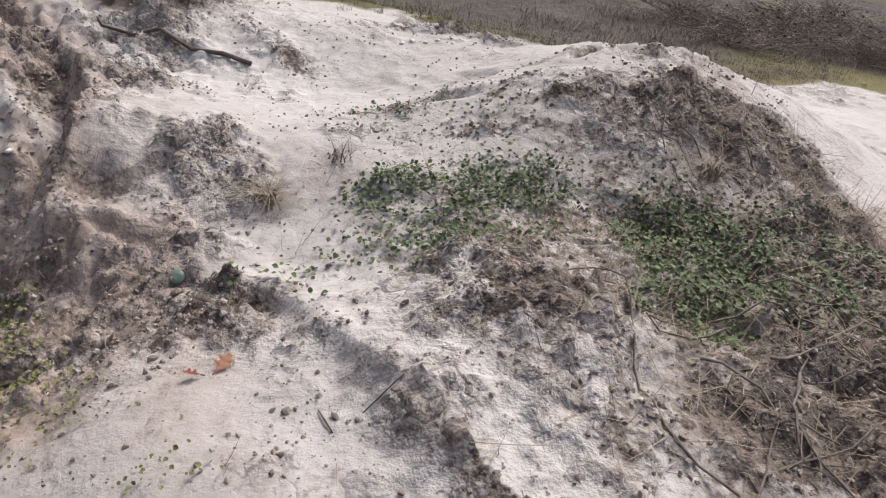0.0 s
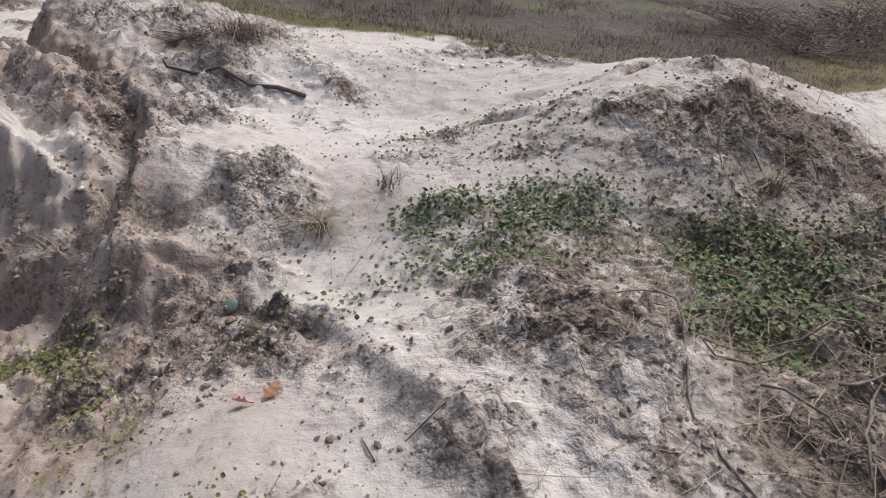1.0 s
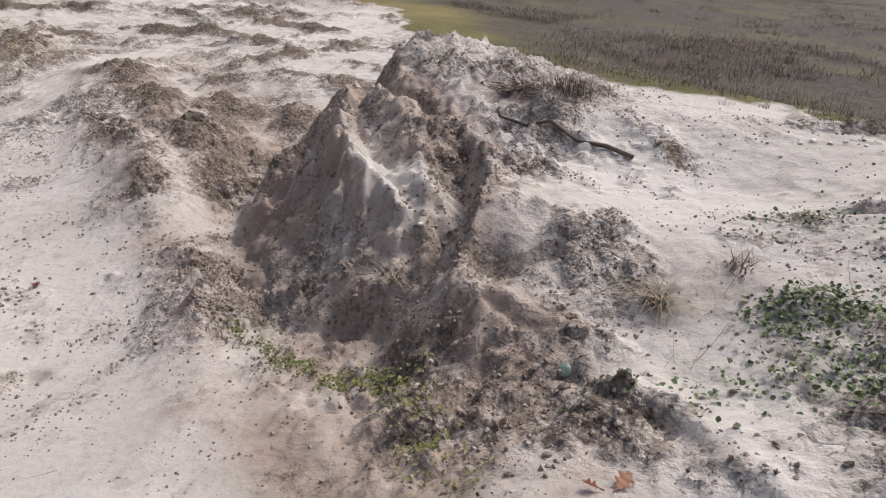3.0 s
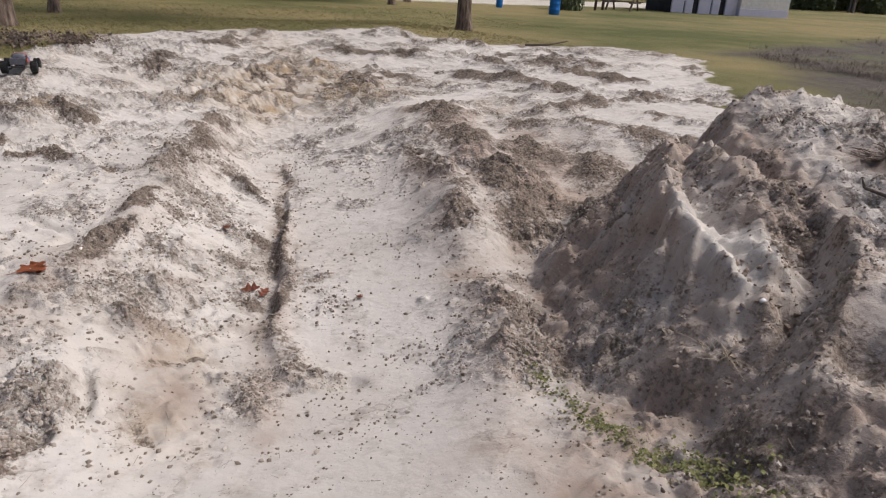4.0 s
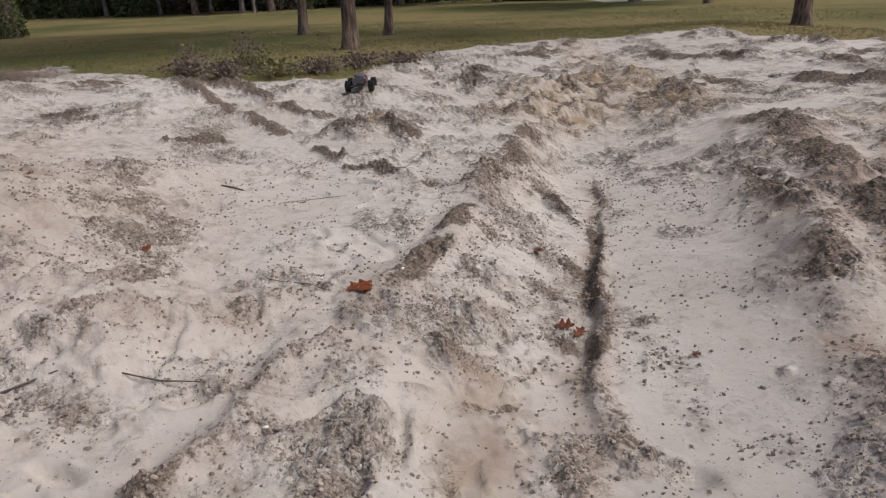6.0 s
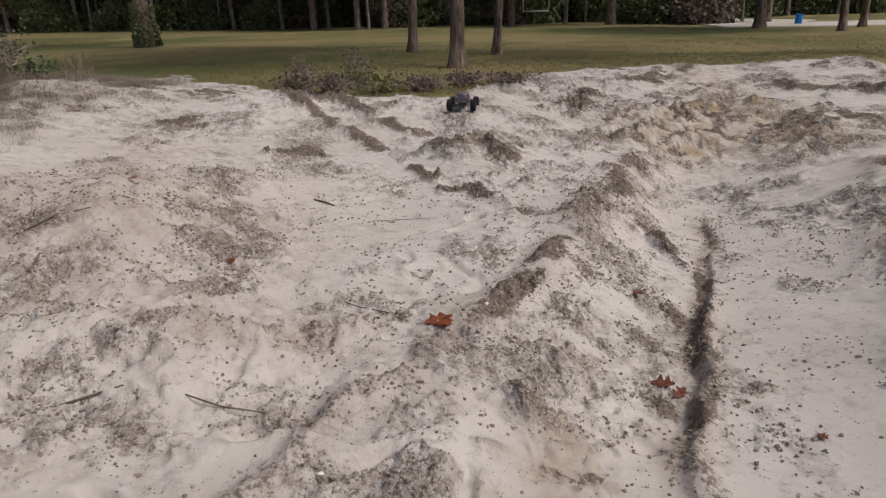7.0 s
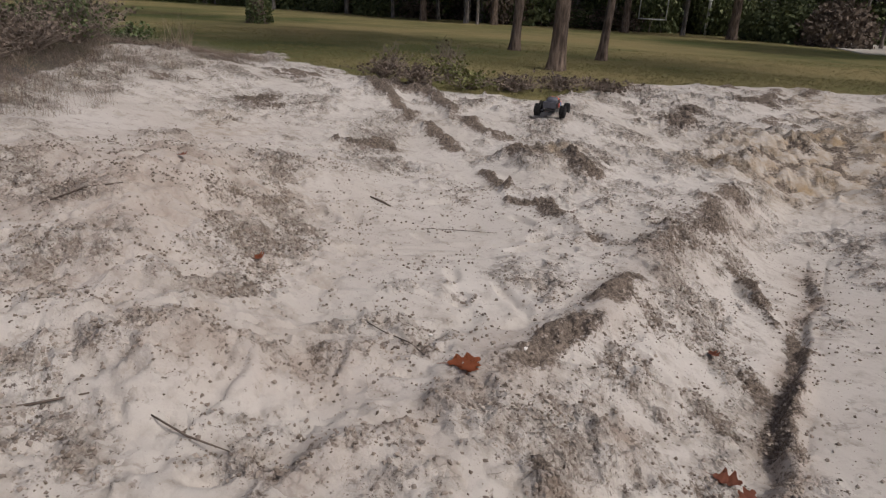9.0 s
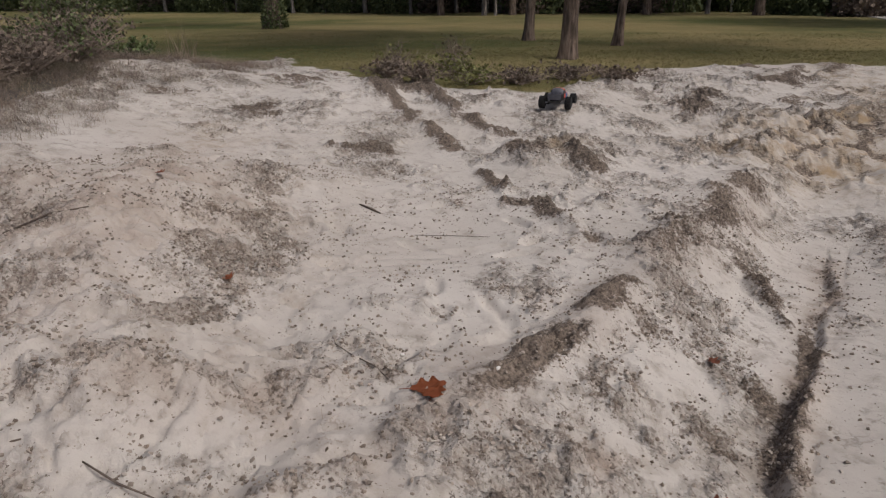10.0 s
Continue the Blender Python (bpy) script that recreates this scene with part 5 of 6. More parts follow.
def grass_clump(label, x, y, n, lo, hi, mat, droop=(0.6, 1.5), width=0.003, spread=0.02):
    v, f = tuft(rng, n, lo, hi, width, spread, droop)
    ob = new("grass_clump", mesh_of("grass_clump", v, f, mat))
    ob.location = (x, y, float(sheet(np.array([x]), np.array([y]))[0]) - 0.005)
    return tagged(ob, label, "grass")


grass_clump("drooping clump of dry straw on sand", -0.72, 2.02, 110, 0.07, 0.17, DRY, (1.1, 1.7), 0.0018)
grass_clump("small green-brown tuft on sand", -0.55, 2.2, 30, 0.04, 0.10, DEAD)
grass_clump("upright dead grass clump at the field's edge", 1.35, 6.3, 90, 0.15, 0.45, DRY, (0.4, 1.2), 0.004, 0.12)
grass_clump("pale upright dry grass on the lawn's edge", -11.3, -4.6, 60, 0.3, 0.75, DRY, (0.1, 0.5), 0.005, 0.1)
grass_clump("fallen straw-coloured tuft by the vine", 0.58, 2.26, 45, 0.06, 0.16, DRY)
grass_clump("thin dry tuft in the trench", -1.62, 2.03, 26, 0.05, 0.13, DRY)


# ---- shrubs ----
def shrub(label, x, y, wide, high, leaves, leaf_mat, stems=40, leaf_size=0.035, seed=1, mat=DEAD, sink=0.02):
    """A shrub of many thin branching stems with small leaves among them."""
    r = np.random.default_rng(seed)
    root = thing("shrub", label, "shrub", pose(x, y, float(sheet(np.array([x]), np.array([y]))[0]) - sink))
    bm = bmesh.new()
    tips = []
    for k in range(stems):
        a, lean = r.uniform(0, 2 * math.pi), r.uniform(0.1, 1.0)
        reach = wide * lean * r.uniform(0.6, 1.1)
        h = high * r.uniform(0.55, 1.1) * (1 - 0.4 * lean)
        pts = [(reach * t * math.cos(a + 0.5 * t) + r.normal(0, 0.02) * wide, reach * t * math.sin(a + 0.5 * t) + r.normal(0, 0.02) * wide, h * (t ** 0.8)) for t in (0.0, 0.35, 0.7, 1.0)]
        tube(bm, pts, [0.006, 0.005, 0.0035, 0.0015], 4, False)
        tips += pts[1:]
        for j in range(4):
            p = Vector(pts[1 + j % 2]) .lerp(Vector(pts[2 + j % 2]), r.random())
            q = p + Vector((r.normal(0, 0.16) * wide, r.normal(0, 0.16) * wide, r.uniform(-0.02, 0.25) * high))
            tube(bm, [p, p.lerp(q, 0.5) + Vector((0, 0, 0.02 * high)), q], [0.003, 0.0025, 0.001], 3, False)
            tips.append(tuple(q))
    part("stem_tangle", bm_mesh("stem_tangle", bm, mat), root)
    if leaves:
        base = np.array(tips)[r.integers(0, len(tips), leaves)] + r.normal(0, 0.045, (leaves, 3)) * np.array([wide, wide, high])
        base[:, 2] = np.maximum(base[:, 2], 0.01)
        v, f = copies(LEAF, LEAF_T, base, turns(r, leaves, 0.9), r.uniform(0.5, 1.2, leaves) * leaf_size)
        part("foliage", mesh_of("foliage", v, f, leaf_mat), root)
    return root


grass_clump("drooping grey tangle of dead stems on the mound", -1.53, 3.28, 260, 0.12, 0.30, DEAD, (0.9, 1.8), 0.0022, 0.05)
shrub("low dead twigs beside the grey tangle on the mound", -1.75, 3.25, 0.2, 0.07, 0, None, 50, seed=3)
for k, (sx, sy, w, h) in enumerate(((-11.0, -1.5, 0.6, 0.28), (-10.6, -0.9, 0.5, 0.26), (-10.8, -0.3, 0.6, 0.24), (-10.9, 0.3, 0.6, 0.25), (-11.2, 0.9, 0.6, 0.22), (-12.0, -1.6, 0.5, 0.5), (-12.3, -0.8, 0.5, 0.55), (-11.6, 1.5, 0.6, 0.22), (-11.5, -0.6, 0.6, 0.3))):
    shrub("low brown shrub with sparse leaves at the lawn's edge", sx, sy, w, h, (60 if h > 0.4 else 420), WEED if k % 3 == 2 else BROWN_LEAF, 34, 0.045, 20 + k)
for k, (sx, sy, w, h) in enumerate(((-10.4, -5.8, 0.9, 0.62), (-9.4, -5.6, 0.9, 0.52), (-9.9, -6.6, 1.0, 0.75), (-8.4, -5.4, 0.8, 0.42), (-10.9, -5.5, 0.6, 0.32), (-11.0, -7.0, 0.9, 0.6), (-8.9, -6.6, 0.9, 0.5), (-8.5, -4.75, 0.7, 0.5), (-9.2, -4.7, 0.8, 0.62), (-9.8, -5.0, 0.7, 0.66), (-7.8, -4.9, 0.7, 0.42))):
    shrub("grey-brown bramble with patches of green on the bank", sx, sy, w, h, 700, (CANOPY if k in (1, 4, 8) else BROWN_LEAF), 70, 0.045, 40 + k)
for k, (sx, sy, w, h) in enumerate(((2.6, 8.2, 1.1, 0.35), (3.4, 8.8, 1.3, 0.5), (4.3, 8.4, 1.2, 0.45), (5.2, 9.2, 1.3, 0.5), (3.8, 9.8, 1.3, 0.5), (2.4, 9.6, 1.2, 0.4), (4.6, 10.4, 1.3, 0.6))):
    shrub("dark dead brush standing in the rough field", sx, sy, w, h, 160, BROWN_LEAF, 90, 0.04, 80 + k)
shrub("tall thin sapling with sparse green leaves on the bank", -10.3, -5.7, 0.42, 1.5, 700, CANOPY, 16, 0.06, 62)
shrub("green leafy sprig among dead bramble", -10.6, -4.85, 0.35, 0.3, 500, IVY, 20, 0.05, 61)


# ---- trees ----
def trunk_mesh(r, high, thick, lean=0.03, flare=1.6, sides=14):
    bm = bmesh.new()
    steps = [0.0, 0.12, 0.3, 0.6, 1.2, 2.2] + [2.2 + (high - 2.2) * k / 10 for k in range(1, 11)]
    rings = []
    for h in steps:
        rad = thick * (1 - 0.72 * h / high) * (1 + (flare - 1) * math.exp(-h / 0.22))
        cx, cy = lean * h + 0.05 * math.sin(0.5 * h), 0.04 * math.sin(0.43 * h + 1)
        ring = []
        for j in range(sides):
            a = 2 * math.pi * j / sides
            root = 1 + 0.28 * math.exp(-h / 0.18) * math.cos(4 * a + 1.1) + 0.05 * math.sin(3 * a + 1.7 * h) + r.normal(0, 0.02)
            ring.append(bm.verts.new((cx + rad * root * math.cos(a), cy + rad * root * math.sin(a), h - 0.06)))
        rings.append(ring)
    for a, b in zip(rings[:-1], rings[1:]):
        for j in range(sides):
            bm.faces.new((a[j], a[(j + 1) % sides], b[(j + 1) % sides], b[j]))
    return bm


def limbs_and_leaves(r, low, high, reach, limbs, leaves, size, lean=0.03, puff=0.45):
    """Arched limbs from a stem, and leaf clumps strewn along them."""
    bm, spots = bmesh.new(), []
    for k in range(limbs):
        h = low + (high - low) * (k + r.random()) / limbs
        a, l = r.uniform(0, 2 * math.pi), reach * r.uniform(0.5, 1.1) * (1 - 0.55 * (h - low) / (high - low + 0.01))
        pts = [(lean * h + l * t * math.cos(a), l * t * math.sin(a), h + 0.35 * l * t - 0.25 * l * t * t + r.normal(0, 0.03)) for t in (0, 0.35, 0.7, 1.0)]
        tube(bm, pts, [0.05, 0.035, 0.02, 0.008], 5, False)
        for t in (0.45, 0.65, 0.85, 1.0):
            i = min(int(t * 3), 2)
            spots.append((Vector(pts[i]).lerp(Vector(pts[i + 1]), t * 3 - i))[:])
    spots = np.array(spots)
    centre = spots[r.integers(0, len(spots), leaves)] + r.normal(0, puff, (leaves, 3)) * np.array([1, 1, 0.65])
    v, f = copies(LEAF, LEAF_T, centre, turns(r, leaves, 1.0), r.uniform(0.6, 1.3, leaves) * size)
    return bm, v, f


def pine(label, x, y, thick, lean=0.03, seed=1, high=15.0, wrapped=False):
    r = np.random.default_rng(seed)
    root = thing("pine_tree", label, "tree", pose(x, y, height_at(x, y), 0, 0, 40 * seed), "pines on the lawn")
    part("trunk", bm_mesh("trunk", trunk_mesh(r, high, thick, lean), PINE, True), root)
    bm, v, f = limbs_and_leaves(r, 0.6 * high, high, 3.0, 22, 5000, 0.22, lean)
    part("branchwork", bm_mesh("branchwork", bm, PINE, True), root)
    part("crown", mesh_of("crown", v, f, NEEDLES), root)
    if wrapped:
        n = 1500
        a, h = r.uniform(0, 2 * math.pi, n), 0.05 + 1.3 * r.random(n) ** 1.6
        rad = thick + 0.05 + 0.22 * r.random(n) * (1.2 - 0.6 * h) * (0.6 + 0.4 * np.cos(a + 1.8))
        v, f = copies(LEAF, LEAF_T, np.stack([rad * np.cos(a), rad * np.sin(a), h], 1), turns(r, n, 0.9), r.uniform(0.05, 0.10, n))
        part("climbing_vine", mesh_of("climbing_vine", v, f, CANOPY), root, "dark leafy vine round the trunk's foot")
    return root


pine("tall pine with grey-brown plated bark and flared roots", -14.1, 0.92, 0.135, 0.010, 1)
pine("slender pine with dark bark on the lawn", -18.9, 0.08, 0.115, 0.006, 2)
pine("slender leaning pine on the lawn", -17.33, 2.07, 0.092, 0.045, 3)
pine("pine with a leafy vine round its foot", -25.4, -9.1, 0.27, 0.005, 4, wrapped=True)
pine("dark-barked pine standing alone on the lawn", -13.45, 9.94, 0.16, 0.0, 5)
for k, (tx, ty, th) in enumerate(((-28.7, 13.9, 0.2), (-24.4, 14.56, 0.12), (-27.1, 17.0, 0.12))):
    pine("small distant pine beside the road", tx, ty, th, 0.02, 6 + k, 11.0)


def wood_tree(label, seed, high, thick, mat, low, reach, leaves, size, bark):
    r = np.random.default_rng(seed)
    root = thing("woodland_tree", label, "tree", pose(0, 0, 0), "trees of the wood's edge")
    part("trunk", bm_mesh("trunk", trunk_mesh(r, high, thick, r.uniform(-0.03, 0.03), 1.35, 9), bark, True), root)
    bm, v, f = limbs_and_leaves(r, low, high, reach, 18, leaves, size, 0.0, 0.55)
    part("branchwork", bm_mesh("branchwork", bm, bark), root)
    part("crown", mesh_of("crown", v, f, mat), root)
    return root


KINDS = [wood_tree("tall slim tree with a grey trunk at the wood's edge", 101, 13, 0.13, CANOPY, 3.5, 2.4, 3800, 0.20, GREY_BARK),
         wood_tree("tall dark-trunked tree at the wood's edge", 102, 14, 0.20, CANOPY, 2.2, 2.6, 4200, 0.20, PINE),
         wood_tree("dark evergreen tree leafy to the ground", 103, 10, 0.15, CANOPY, 0.9, 2.3, 5200, 0.19, GREY_BARK),
         wood_tree("small tree with rust-red autumn leaves", 104, 8, 0.16, RUSSET, 1.7, 2.6, 3800, 0.17, GREY_BARK),
         wood_tree("pale leaning trunk at the wood's edge", 105, 12, 0.095, CANOPY, 4.5, 2.0, 3000, 0.20, GREY_BARK)]
front = [(-55.2, -30.9, 3), (-56.1, -28.1, 4), (-47.9, -17.1, 4), (-49.5, -15.4, 0), (-43.7, -8.0, 0), (-41.3, -5.7, 1), (-40.4, -3.2, 0), (-39.6, -2.5, 4), (-40.6, -1.6, 1), (-40.3, 5.5, 1),
         (-40.8, 8.6, 0), (-37.7, 10.4, 1), (-36.7, 16.9, 4), (-35.3, 17.5, 1)]
used = set()
wr = random.Random(5)


def plant(kind, x, y):
    m = pose(x, y, 0.38, 0, 0, wr.uniform(0, 360))
    if kind not in used:
        used.add(kind)
        KINDS[kind].matrix_basis = m
        return
    ob = copy_thing(KINDS[kind], m)
    ob.scale = [wr.uniform(0.85, 1.2)] * 3


for tx, ty, kind in front:
    plant(kind, tx, ty)


def wood_line(t, deep):
    """A place along the wood's edge, t from the far left to the far right, deep metres behind it."""
    corners = [(-58, -62), (-57, -34), (-50, -18), (-43, -4), (-43, 8), (-46, 22), (-52, 40), (-48, 60), (-30, 74)]
    s = t * (len(corners) - 1)
    i = min(int(s), len(corners) - 2)
    (ax, ay), (bx, by) = corners[i], corners[i + 1]
    x, y = ax + (bx - ax) * (s - i), ay + (by - ay) * (s - i)
    d = math.hypot(x, y)
    return x + deep * x / d, y + deep * y / d


for k in range(70):
    tx, ty = wood_line((k + wr.random()) / 70, 0.3 + 3.0 * wr.random())
    plant(wr.choice((4, 4, 0)), tx, ty)
for k in range(150):
    deep = 1.0 + 14.0 * wr.random()
    tx, ty = wood_line((k + wr.random()) / 150, deep)
    plant(wr.choice((0, 0, 1, 1, 2, 4, 4, 4, 3 if wr.random() < 0.45 else 2)), tx, ty)


def undergrowth(label, seed, mat):
    r = np.random.default_rng(seed)
    n = 2600
    a, u, h = r.uniform(0, 2 * math.pi, n), r.random(n) ** 0.5, r.random(n)
    top = 1.0 - 0.55 * u ** 2
    v, f = copies(LEAF, LEAF_T, np.stack([1.9 * u * np.cos(a), 1.5 * u * np.sin(a), 2.2 * h * top], 1) + r.normal(0, 0.12, (n, 3)), turns(r, n, 1.0), r.uniform(0.10, 0.24, n))
    root = thing("wood_shrub", label, "shrub", pose(0, 0, 0), "undergrowth of the wood")
    part("foliage", mesh_of("foliage", v, f, mat), root)
    bm = bmesh.new()
    for k in range(14):
        b, l = r.uniform(0, 6.28), r.uniform(0.3, 1.3)
        tube(bm, [(0.2 * math.cos(b), 0.2 * math.sin(b), -0.05), (0.5 * l * math.cos(b), 0.5 * l * math.sin(b), 0.8), (l * math.cos(b), l * math.sin(b), 1.6)], [0.03, 0.02, 0.008], 5, False)
    part("stem_tangle", bm_mesh("stem_tangle", bm, GREY_BARK), root)
    return root


SHRUBS = [undergrowth("dark green undergrowth under the trees", 201, CANOPY), undergrowth("dense dark holly-like undergrowth", 202, CANOPY), undergrowth("brown leafless undergrowth beneath the trees", 203, BROWN_LEAF)]
for s, (tx, ty) in zip(SHRUBS, ((-38.8, 12.6), (-37.9, 13.4), (-35.6, 14.4))):
    s.matrix_basis = pose(tx, ty, 0.38)
DARK_SHRUB = copy_thing(SHRUBS[1], pose(-24.0, 23.9, 0.38))
DARK_SHRUB.scale = (0.45, 0.45, 1.3)
for k in range(170):
    tx, ty = wood_line((k + wr.random()) / 170, 0.5 + 15.0 * wr.random() ** 1.3)
    ob = copy_thing(SHRUBS[(0, 1, 0, 1, 2)[k % 5]], pose(tx, ty, 0.36, 0, 0, wr.uniform(0, 360)))
    ob.scale = (wr.uniform(0.8, 1.4), wr.uniform(0.8, 1.4), wr.uniform(0.4, 1.7))
SIDE = copy_thing(KINDS[2], pose(-25.5, -17.0, 0.38, 0, 0, 30))
SIDE.scale = (0.7, 0.7, 0.6)
tagged(SIDE, "bushy green tree standing out on the lawn's edge", "tree")


# ---- things beyond the lawn ----
def barrel(label, x, y, high=0.86):
    root = thing("barrel", label, "bin", pose(x, y, height_at(x, y) - 0.01), "blue barrels")
    r = 0.33 * high
    bm = bmesh.new()
    lathe(bm, [(r * 0.92, 0), (r, 0.03), (r, 0.28 * high), (r * 1.05, 0.31 * high), (r, 0.34 * high), (r, 0.64 * high), (r * 1.05, 0.67 * high), (r, 0.70 * high), (r, 0.96 * high), (r * 1.06, 0.97 * high), (r * 1.06, high), (r * 0.9, high), (r * 0.88, 0.7 * high)], 20)
    part("body", bm_mesh("body", bm, BARREL, True), root)
    bm = bmesh.new()
    lathe(bm, [(r * 0.86, 0.70 * high), (r * 0.86, 0.72 * high)], 16)
    part("lining", bm_mesh("lining", bm, RUBBER), root, "dark inside of the barrel")
    return root


barrel("open blue plastic barrel on the lawn", -20.1, 19.3, 0.62)
barrel("blue barrel beside the gravel road", -24.6, 20.3, 0.45)
barrel("blue barrel at the wood's edge", -60.0, -37.4, 0.75)
barrel("blue barrel under the far trees", -31.5, 17.0, 0.45)

bm = bmesh.new()
road_line = [(-60, 8), (-44, 15.5), (-36.5, 17.5), (-31.5, 15.5), (-30.5, 22), (-32.5, 38), (-38, 60)]
for half, top in ((3.2, 0.455),):
    left, right = [], []
    for k, (rx_, ry_) in enumerate(road_line):
        d = Vector(road_line[min(k + 1, len(road_line) - 1)]) - Vector(road_line[max(k - 1, 0)])
        nrm = Vector((-d.y, d.x)).normalized() * half
        left.append((bm.verts.new((rx_ + nrm.x, ry_ + nrm.y, top)), bm.verts.new((rx_ + nrm.x * 1.05, ry_ + nrm.y * 1.05, 0.2))))
        right.append((bm.verts.new((rx_ - nrm.x, ry_ - nrm.y, top)), bm.verts.new((rx_ - nrm.x * 1.05, ry_ - nrm.y * 1.05, 0.2))))
    for k in range(len(road_line) - 1):
        bm.faces.new((left[k][0], left[k + 1][0], right[k + 1][0], right[k][0]))
        bm.faces.new((left[k][1], left[k + 1][1], left[k + 1][0], left[k][0]))
        bm.faces.new((right[k][0], right[k + 1][0], right[k + 1][1], right[k][1]))
    bmesh.ops.recalc_face_normals(bm, faces=bm.faces)
tagged(new("road", bm_mesh("road", bm, ROAD)), "pale gravel road past the lawn", "road", kind="structure")


def goal(x, y, turn):
    root = thing("goal_post", "white goal frame in front of the wood", "goal", pose(x, y, 0.40, 0, 0, turn), "")
    for sx in (-0.75, 0.75):
        bm = bmesh.new()
        tube(bm, [(sx, 0, 0.75), (sx, 0, 3.4)], [0.035, 0.035], 8)
        part("upright", bm_mesh("upright", bm, WHITE, True), root)
    bm = bmesh.new()
    tube(bm, [(-0.785, 0, 0.75), (0.785, 0, 0.75)], [0.036, 0.036], 8)
    part("crossbar", bm_mesh("crossbar", bm, WHITE, True), root)
    bm = bmesh.new()
    tube(bm, [(0, 0.6, -0.05), (0, 0.5, 0.5), (0, 0.03, 0.72)], [0.05, 0.05, 0.05], 8)
    part("support", bm_mesh("support", bm, GREY_BARK, True), root, "dark curved support")
    return root


goal(-42.5, 7.2, 88)
for px_, py_ in ((-43.8, 1.4), (-43.9, 10.55)):
    root = thing("light_pole", "slim white pole at the wood's edge", "pole", pose(px_, py_, 0.38), "white poles")
    bm = bmesh.new()
    tube(bm, [(0, 0, -0.05), (0, 0, 1.4), (0, 0, 7.5)], [0.085, 0.08, 0.05], 10)
    part("shaft", bm_mesh("shaft", bm, WHITE, True), root)
    bm = bmesh.new()
    block(bm, (-0.10, -0.10, 1.9), (0.10, 0.10, 2.35), 0.02)
    part("box", bm_mesh("box", bm, WHITE), root, "white meter box on the pole")


def hut():
    """A pale shed with a ribbed side wall, dark gaps between its panels, and a shallow roof."""
    root = thing("shed", "pale lilac shed with panelled walls beyond the lawn", "building", pose(-22.7, 35.8, 0.36, 0, 0, 62), "")
    long_, deep, high = 3.9, 3.2, 2.7
    for k in range(5):
        x0 = -long_ + k * long_ / 5
        bm = bmesh.new()
        block(bm, (x0 + 0.05, -0.06, 0.05), (x0 + long_ / 5 - (0.28 if k in (1, 3) else 0.03), 0.06, high), 0.02)
        part("panel", bm_mesh("panel", bm, LILAC), root)
    bm = bmesh.new()
    block(bm, (-long_, 0.10, 0.0), (-0.02, 0.22, high))
    block(bm, (-long_, 0.22, 0.0), (-long_ + 0.12, deep, high))
    part("back_wall", bm_mesh("back_wall", bm, DARK_GAP), root, "dark wall behind the gaps")
    bm = bmesh.new()
    block(bm, (0.0, -0.30, 0.45), (2.9, deep, high), 0.02)
    part("end_wall", bm_mesh("end_wall", bm, WHITE), root, "white end wall")
    bm = bmesh.new()
    block(bm, (-0.01, -0.32, -0.1), (2.92, deep - 0.02, 0.446), 0.02)
    part("plinth", bm_mesh("plinth", bm, LILAC), root, "grey painted plinth")
    bm = bmesh.new()
    block(bm, (-long_ - 0.3, -0.5, high), (3.2, deep + 0.3, high + 0.12), 0.03)
    block(bm, (-long_ - 0.1, 0.3, high + 0.12), (3.0, deep - 0.3, high + 0.3), 0.05)
    part("roof", bm_mesh("roof", bm, ROOF), root)
    return root


hut()


def bench(x, y, turn):
    root = thing("picnic_table", "weathered picnic table beside the road", "table", pose(x, y, 0.42, 0, 0, turn), "")
    bm = bmesh.new()
    for k in range(4):
        block(bm, (-0.9, -0.36 + 0.185 * k, 0.70), (0.9, -0.20 + 0.185 * k, 0.74), 0.006)
    part("tabletop", bm_mesh("tabletop", bm, TWIG), root)
    for s in (-1, 1):
        bm = bmesh.new()
        block(bm, (-0.9, s * 0.70 - 0.12, 0.42), (0.9, s * 0.70 + 0.12, 0.46), 0.006)
        part("seat", bm_mesh("seat", bm, TWIG), root)
        bm = bmesh.new()
        tube(bm, [(s * 0.65, -0.62, -0.03), (s * 0.65, -0.2, 0.70)], [0.05, 0.05], 6)
        tube(bm, [(s * 0.65, 0.62, -0.03), (s * 0.65, 0.2, 0.70)], [0.05, 0.05], 6)
        tube(bm, [(s * 0.65, -0.8, 0.40), (s * 0.65, 0.8, 0.40)], [0.04, 0.04], 6)
        part("leg_frame", bm_mesh("leg_frame", bm, TWIG), root)
    return root


bench(-25.0, 29.0, 20)
for k, (px_, py_) in enumerate(((-24.3, 26.2), (-24.9, 27.4), (-25.8, 25.3))):
    bm = bmesh.new()
    tube(bm, [(0, 0, -0.1), (0, 0, 1.2), (0, 0, 2.4)], [0.07, 0.065, 0.06], 8)
    ob = new("wooden_post", bm_mesh("wooden_post", bm, TWIG, True))
    ob.location = (px_, py_, 0.42)
    tagged(ob, "dark wooden post beside the road", "post", "posts by the road")


# ---- the radio-controlled truck ----
def loft(bm, sections):
    """A closed skin through sections of equally many (x, y, z) corners."""
    rings = [[bm.verts.new(p) for p in s] for s in sections]
    n = len(rings[0])
    for a, b in zip(rings[:-1], rings[1:]):
        for j in range(n):
            bm.faces.new((a[j], a[(j + 1) % n], b[(j + 1) % n], b[j]))
    bm.faces.new(rings[0][::-1])
    bm.faces.new(rings[-1])
    bmesh.ops.recalc_face_normals(bm, faces=bm.faces)


